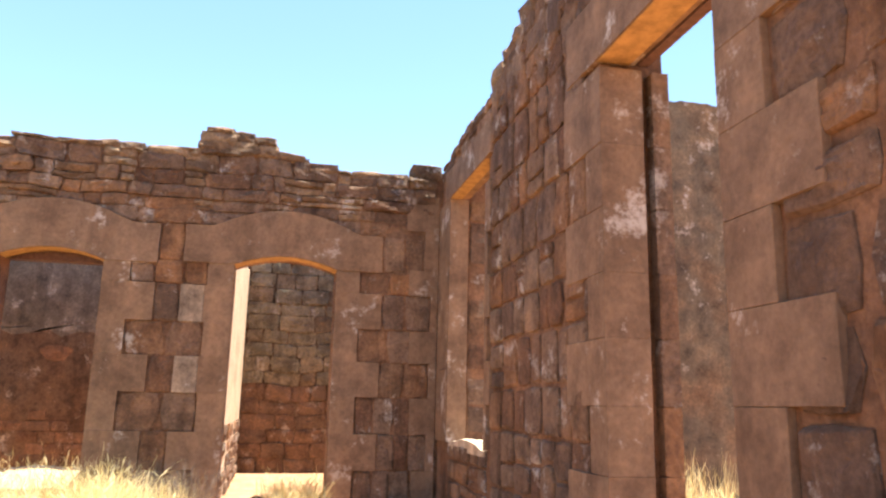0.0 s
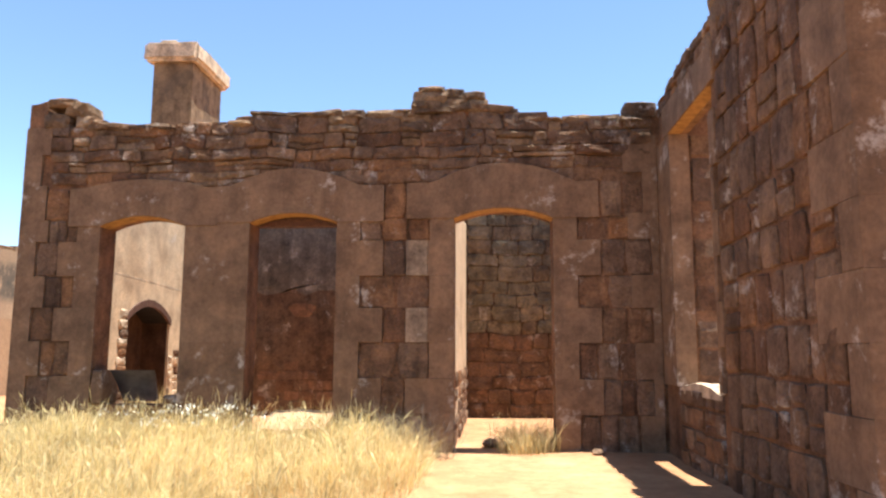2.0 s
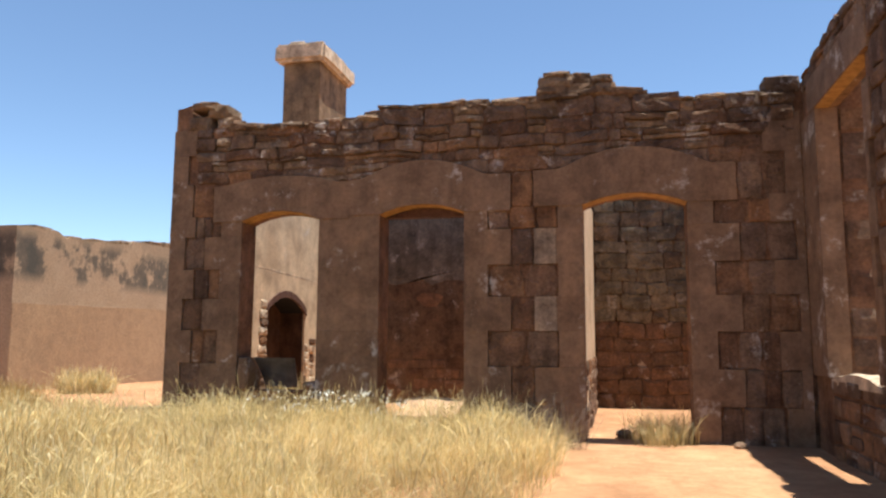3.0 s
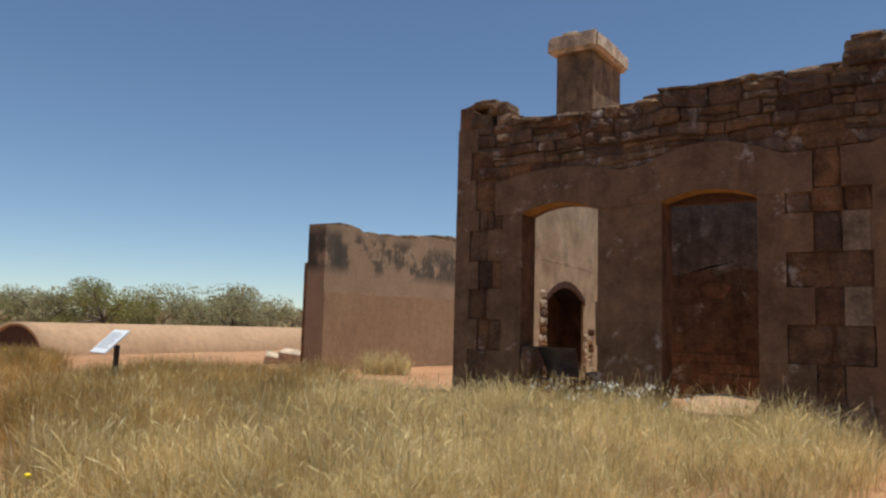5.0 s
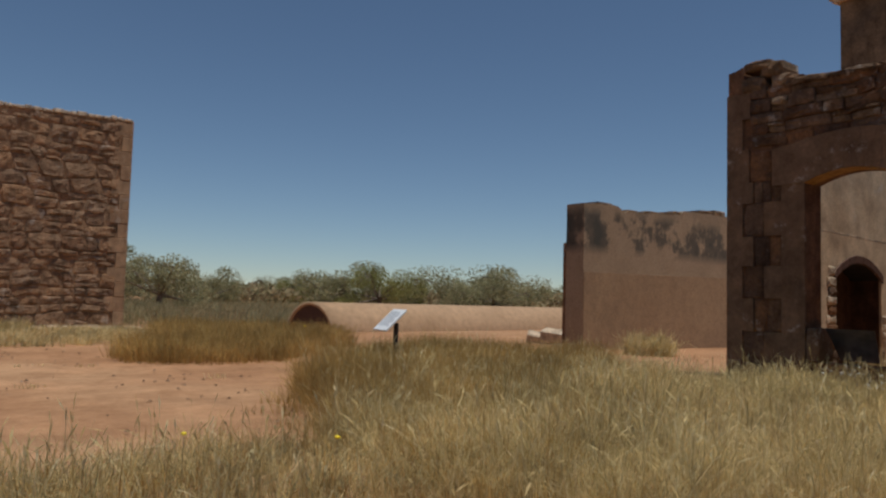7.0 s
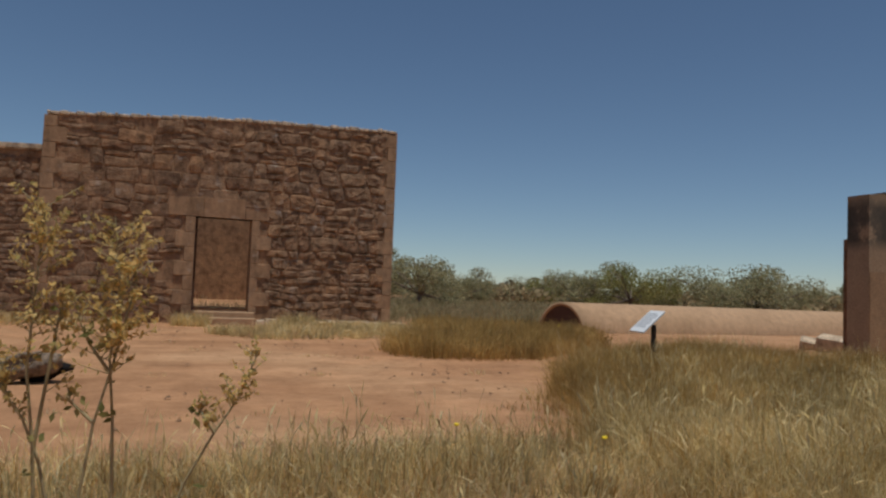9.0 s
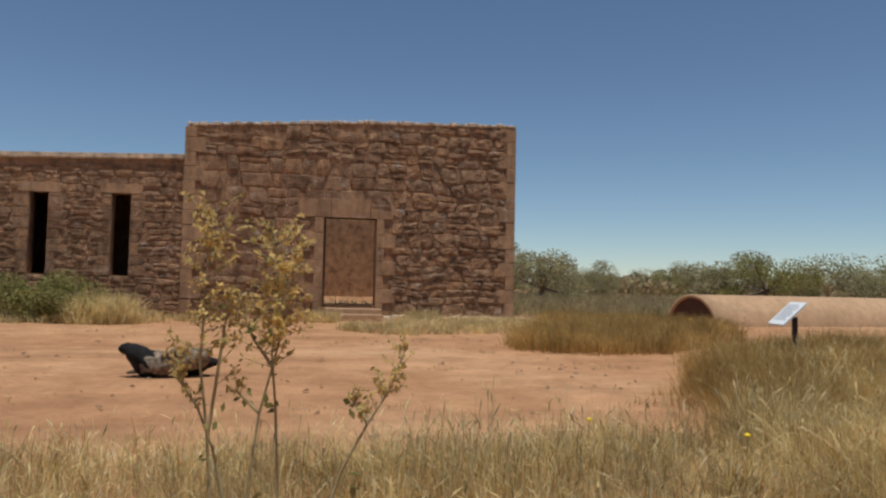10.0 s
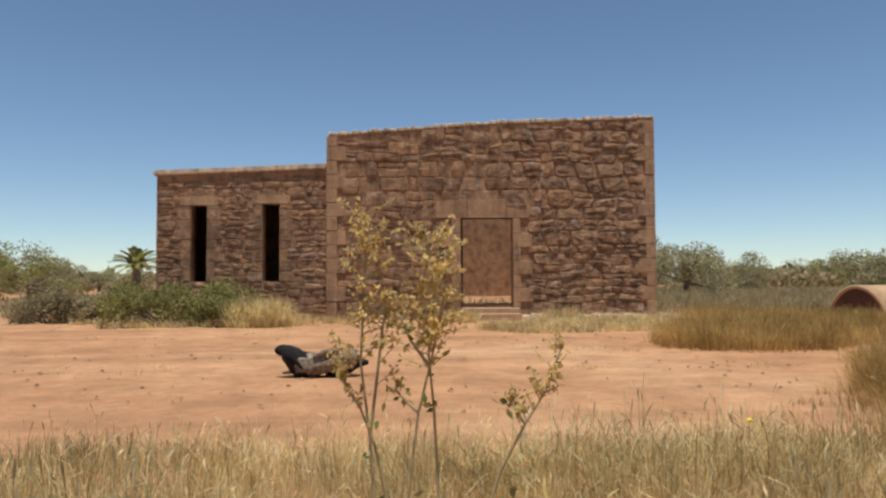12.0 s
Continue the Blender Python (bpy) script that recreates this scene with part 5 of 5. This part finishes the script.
def build_palm():
    p = empty("palm", pose(-34.0, -14.4, 0))
    tagged(p, "small palm with drooping fronds behind the building", "palm")
    bm = bmesh.new()
    limb(bm, (0, 0, -0.2), (0, 0, 1.75), 0.22, 0.18, 8)
    part("trunk", bm, BARK, p)
    r = random.Random(8)
    for i in range(54):
        a = 2 * math.pi * i / 54 + r.uniform(-0.2, 0.2)
        steep = r.uniform(0.05, 1.5)
        L = r.uniform(1.15, 1.55)
        verts, faces = [], []
        rot = Matrix.Rotation(a, 3, "Z")
        for k in range(18):
            u = k / 17
            q = Vector((L * u * math.cos(steep), 0, 1.7 + L * u * math.sin(steep) - 0.42 * L * u * u))
            for s in (-1, 1):
                t = q + Vector((0.16 * math.cos(steep), s * 0.24 * (1 - 0.5 * u), 0.16 * math.sin(steep) - 0.03))
                b = len(verts)
                verts += [tuple(rot @ q), tuple(rot @ (q + Vector((0.11 * math.cos(steep), 0, 0.11 * math.sin(steep))))), tuple(rot @ t)]
                faces.append((b, b + 1, b + 2))
        mesh_ob("frond", verts, faces, GREENLEAF, p)


build_palm()


def build_weed(origin, stems, seed):
    """A tall yellowing weed. stems: points (x, z) of a stem, where its leaves begin, twigs, leaves a twig, reach of the twigs."""
    w = empty("tall_weed", pose(*origin, 0, 0, 90))
    tagged(w, "tall yellowing weed with thin stems and small leaves", "weed", group="tall weeds")
    r = random.Random(seed)
    for pts, first, twigs, per, reach in stems:
        bm = bmesh.new()
        line = [Vector((x, r.uniform(-0.01, 0.01), z)) for x, z in pts]
        n = len(line) - 1
        for i, (p, q) in enumerate(zip(line, line[1:])):
            limb(bm, p, q, 0.0034 - 0.002 * i / n, 0.0034 - 0.002 * (i + 1) / n, 6)
        clumps = []
        for _ in range(twigs):
            u = r.uniform(first, 1.0) * n
            i = min(int(u), n - 1)
            p = line[i].lerp(line[i + 1], u - i)
            a = r.uniform(0, 2 * math.pi)
            k = reach * r.uniform(0.4, 1.35) * (1.15 - 0.5 * u / n)
            q = p + Vector((k * math.cos(a), k * math.sin(a), r.uniform(0.01, 0.045)))
            limb(bm, p, q, 0.001, 0.0006, 4)
            for f in (0.45, 0.75, 1.0):
                c = p.lerp(q, f)
                clumps.append((*c, r.uniform(0.004, 0.012)))
        st = part("stem", bm, STEM, w)
        leaf_cloud(clumps, max(3, per - 1), 0.0064, YELLOWLEAF, "leaves", st, 1.0, r.randint(1, 999))
        low = [(*line[0].lerp(line[-1], r.uniform(0.55, 0.85)), 0.024) for _ in range(3)]
        leaf_cloud(low, 2, 0.012, GREENLEAF, "lower_leaves", st, 1.0, r.randint(1, 999))


build_weed((-1.72, -0.242, 0), [([(0.042, -0.04), (0.023, 0.569), (0.015, 0.721), (0.006, 0.822), (0.02, 0.91), (-0.0, 1.062)], 0.58, 56, 5, 0.069),
                              ([(-0.077, -0.04), (-0.031, 0.569), (-0.013, 0.712), (0.013, 0.818), (0.041, 0.951), (0.036, 1.011)], 0.55, 32, 5, 0.055),
                              ([(0.006, 0.799), (-0.028, 0.845), (-0.047, 0.891)], 0.2, 9, 4, 0.032),
                              ([(-0.014, 0.712), (-0.047, 0.744), (-0.056, 0.758)], 0.4, 4, 3, 0.023)], 17)
build_weed((-1.72, -0.344, 0), [([(0.051, -0.04), (0.0, 0.67), (-0.016, 0.804), (-0.009, 0.965), (-0.005, 1.071)], 0.5, 46, 5, 0.06),
                              ([(0.167, -0.04), (0.009, 0.652), (-0.018, 0.723), (-0.051, 0.776), (-0.055, 0.818)], 0.45, 18, 4, 0.028),
                              ([(0.0, 0.67), (0.023, 0.859), (0.032, 0.928)], 0.2, 18, 4, 0.037)], 18)
build_weed((-1.72, -0.104, 0), [([(-0.207, -0.04), (-0.002, 0.606), (0.044, 0.693), (0.08, 0.749), (0.111, 0.831)], 0.5, 24, 4, 0.037),
                              ([(0.044, 0.693), (0.025, 0.721), (0.018, 0.735)], 0.2, 5, 3, 0.018)], 19)


def build_flowers():
    r = random.Random(3)
    for x, y, z in ((-3.6, 1.85, 0.28), (-4.2, 1.3, 0.25), (-11.3, 5.6, 0.5)):
        f = empty("yellow_flower", pose(x, y, 0))
        tagged(f, "single small yellow flower on a thin stalk", "flower", group="yellow flowers")
        bm = bmesh.new()
        limb(bm, (0, 0, -0.02), (0.01, 0, z), 0.003, 0.002, 5)
        part("stalk", bm, STEM, f)
        bm = bmesh.new()
        bmesh.ops.create_icosphere(bm, subdivisions=1, radius=0.014)
        bmesh.ops.transform(bm, matrix=Matrix.Translation((0.01, 0, z)) @ Matrix.Diagonal((1.2, 1.2, 0.7, 1)), verts=bm.verts)
        part("bloom", bm, YELLOW, f)
    cl = [(r.gauss(-2.85, 0.36), r.gauss(6.85, 0.2), r.uniform(0.34, 0.50), 0.07) for _ in range(34)]
    ob = leaf_cloud(cl, 11, 0.013, PALEFLOWER, "pale_seed_heads", None, 0.6, 5)
    tagged(ob, "pale seed heads scattered over the grass", "seed heads", kind="stuff")


build_flowers()


def build_threshold():
    """Pale plastered block that slopes out of the middle doorway."""
    bm = bmesh.new()
    for v in box_bm(bm, -2.34, -1.72, 7.38, 7.94, -0.1, 0.38):
        if v.co.z > 0 and v.co.y < 7.6:
            v.co.z -= 0.14
    bmesh.ops.subdivide_edges(bm, edges=bm.edges[:], cuts=5, use_grid_fill=True)
    for v in bm.verts:
        v.co += noise.noise_vector(v.co * 3.0) * 0.03
    me = bpy.data.meshes.new("threshold")
    bm.to_mesh(me)
    bm.free()
    me.materials.append(CONCRETE)
    ob = new("threshold", me)
    tagged(ob, "pale worn threshold sloping out of the middle doorway", "threshold")
    b = empty("fallen_branch", pose(-6.55, 9.35, 0.0))
    tagged(b, "grey dead branch lying on the sand by the corner", "branch")
    tube("limb", [(-0.62, -0.35, 0.03, 0.012), (-0.2, -0.12, 0.05, 0.022), (0.25, 0.1, 0.06, 0.028), (0.6, 0.3, 0.12, 0.035)], 7, LOGWOOD, b, "", 0.2)
    for x, y, z in ((0.75, 0.2, 0.34), (0.5, 0.5, 0.30), (0.85, 0.45, 0.22)):
        tube("twig", [(0.5, 0.25, 0.09, 0.018), ((0.5 + x) / 2, (0.25 + y) / 2, z * 0.7, 0.013), (x, y, z, 0.006)], 5, LOGWOOD, b)


build_threshold()


def build_fallen_stones():
    r = random.Random(77)
    for x, y, s in ((-0.75, 7.62, 0.10), (0.95, 7.72, 0.06), (-0.1, 8.3, 0.10), (-3.9, 7.6, 0.14), (-4.2, 7.55, 0.12),
                    (-19.0, -2.2, 0.16), (-18.8, -2.7, 0.13), (-18.4, 5.3, 0.12), (-18.5, 5.7, 0.15), (-12.9, 4.2, 0.10), (-18.6, 10.0, 0.2)):
        bm = bmesh.new()
        bmesh.ops.create_icosphere(bm, subdivisions=2, radius=s)
        for v in bm.verts:
            v.co += noise.noise_vector(v.co * (1.6 / s) + Vector((x, y, 0))) * s * 0.35
            v.co.z *= 0.55
        me = bpy.data.meshes.new("fallen_stone")
        bm.to_mesh(me)
        bm.free()
        me.materials.append(RUBBLE)
        ob = new("fallen_stone", me)
        ob.matrix_basis = pose(x, y, s * 0.32, 0, 0, r.uniform(0, 360))
        tagged(ob, "rough fallen brown stone lying on the sand", "stone", group="fallen stones")


build_fallen_stones()


def build_pebbles():
    """Gravel and litter strewn over the bare yard, in one mesh."""
    r = random.Random(41)
    verts, faces = [], []
    for _ in range(1500):
        x, y = r.uniform(-17.5, -5.0), r.uniform(-9.0, 5.0)
        if noise.noise((x * 0.5, y * 0.5, 8.0)) < r.uniform(-0.5, 0.4):
            continue
        s = 0.008 + 0.03 * r.random() ** 3
        i = len(verts)
        a = r.uniform(0, 6.28)
        for dx, dy, dz in ((1, 0, 0.2), (0, 0.8, 0.1), (-1.1, 0, 0.25), (0, -0.7, 0.15), (0.1, 0, 0.8)):
            verts.append((x + s * (dx * math.cos(a) - dy * math.sin(a)), y + s * (dx * math.sin(a) + dy * math.cos(a)), s * dz + 0.0))
        faces += [(i, i + 1, i + 4), (i + 1, i + 2, i + 4), (i + 2, i + 3, i + 4), (i + 3, i, i + 4), (i + 3, i + 2, i + 1, i)]
    ob = mesh_ob("gravel", verts, faces, FARSTONE)
    tagged(ob, "sparse brown gravel strewn over the red sand", "gravel", kind="stuff")


build_pebbles()

blades("straw_bush", [(-20.6 + gr.uniform(-0.3, 0.3), 0.6 + gr.uniform(-0.6, 0.8), gr.uniform(0.7, 1.2)) for _ in range(16)], 30, 0.4, 0.75, 0.16, 0.010, STRAW, "dry grass growing inside the far doorway", 0.6)
blades("twiggy_weeds", [(x + gr.uniform(-0.25, 0.25), 7.5 + gr.uniform(-0.3, 0.2), gr.uniform(0.6, 1.1)) for x in (-1.75, -2.9, -3.6, -4.6) for _ in range(9)], 22, 0.20, 0.60, 0.14, 0.0032, STRAW, "tall wispy weeds at the foot of the front wall", 0.8, heads=1.5)
spots = []
for _ in range(150):
    k = gr.random()
    x, y = -4.8 - 6.0 * k + gr.gauss(0, 0.35), 2.7 + 3.4 * k + gr.gauss(0, 0.35)
    spots.append((x, y, gr.uniform(0.4, 1.0)))
blades("edge_tufts", spots, 18, 0.06, 0.26, 0.10, 0.006, BROWNGRASS, "sparse tufts at the edge of the sandy path", 0.9)
blades("brown_grass", [(-8.9 + gr.uniform(-0.7, 0.7), 5.55 + gr.uniform(-0.5, 0.45), gr.uniform(0.8, 1.1)) for _ in range(60)], 26, 0.25, 0.52, 0.16, 0.006, BROWNGRASS, "brown grass round the foot of the sign", 0.8)
blades("straw_bush", [(-4.25 + gr.uniform(-0.25, 0.25), 9.5 + gr.uniform(-0.3, 0.3), gr.uniform(0.7, 1.1)) for _ in range(24)], 34, 0.25, 0.62, 0.14, 0.006, STRAW, "dry bush growing in the room behind the window", 0.6)
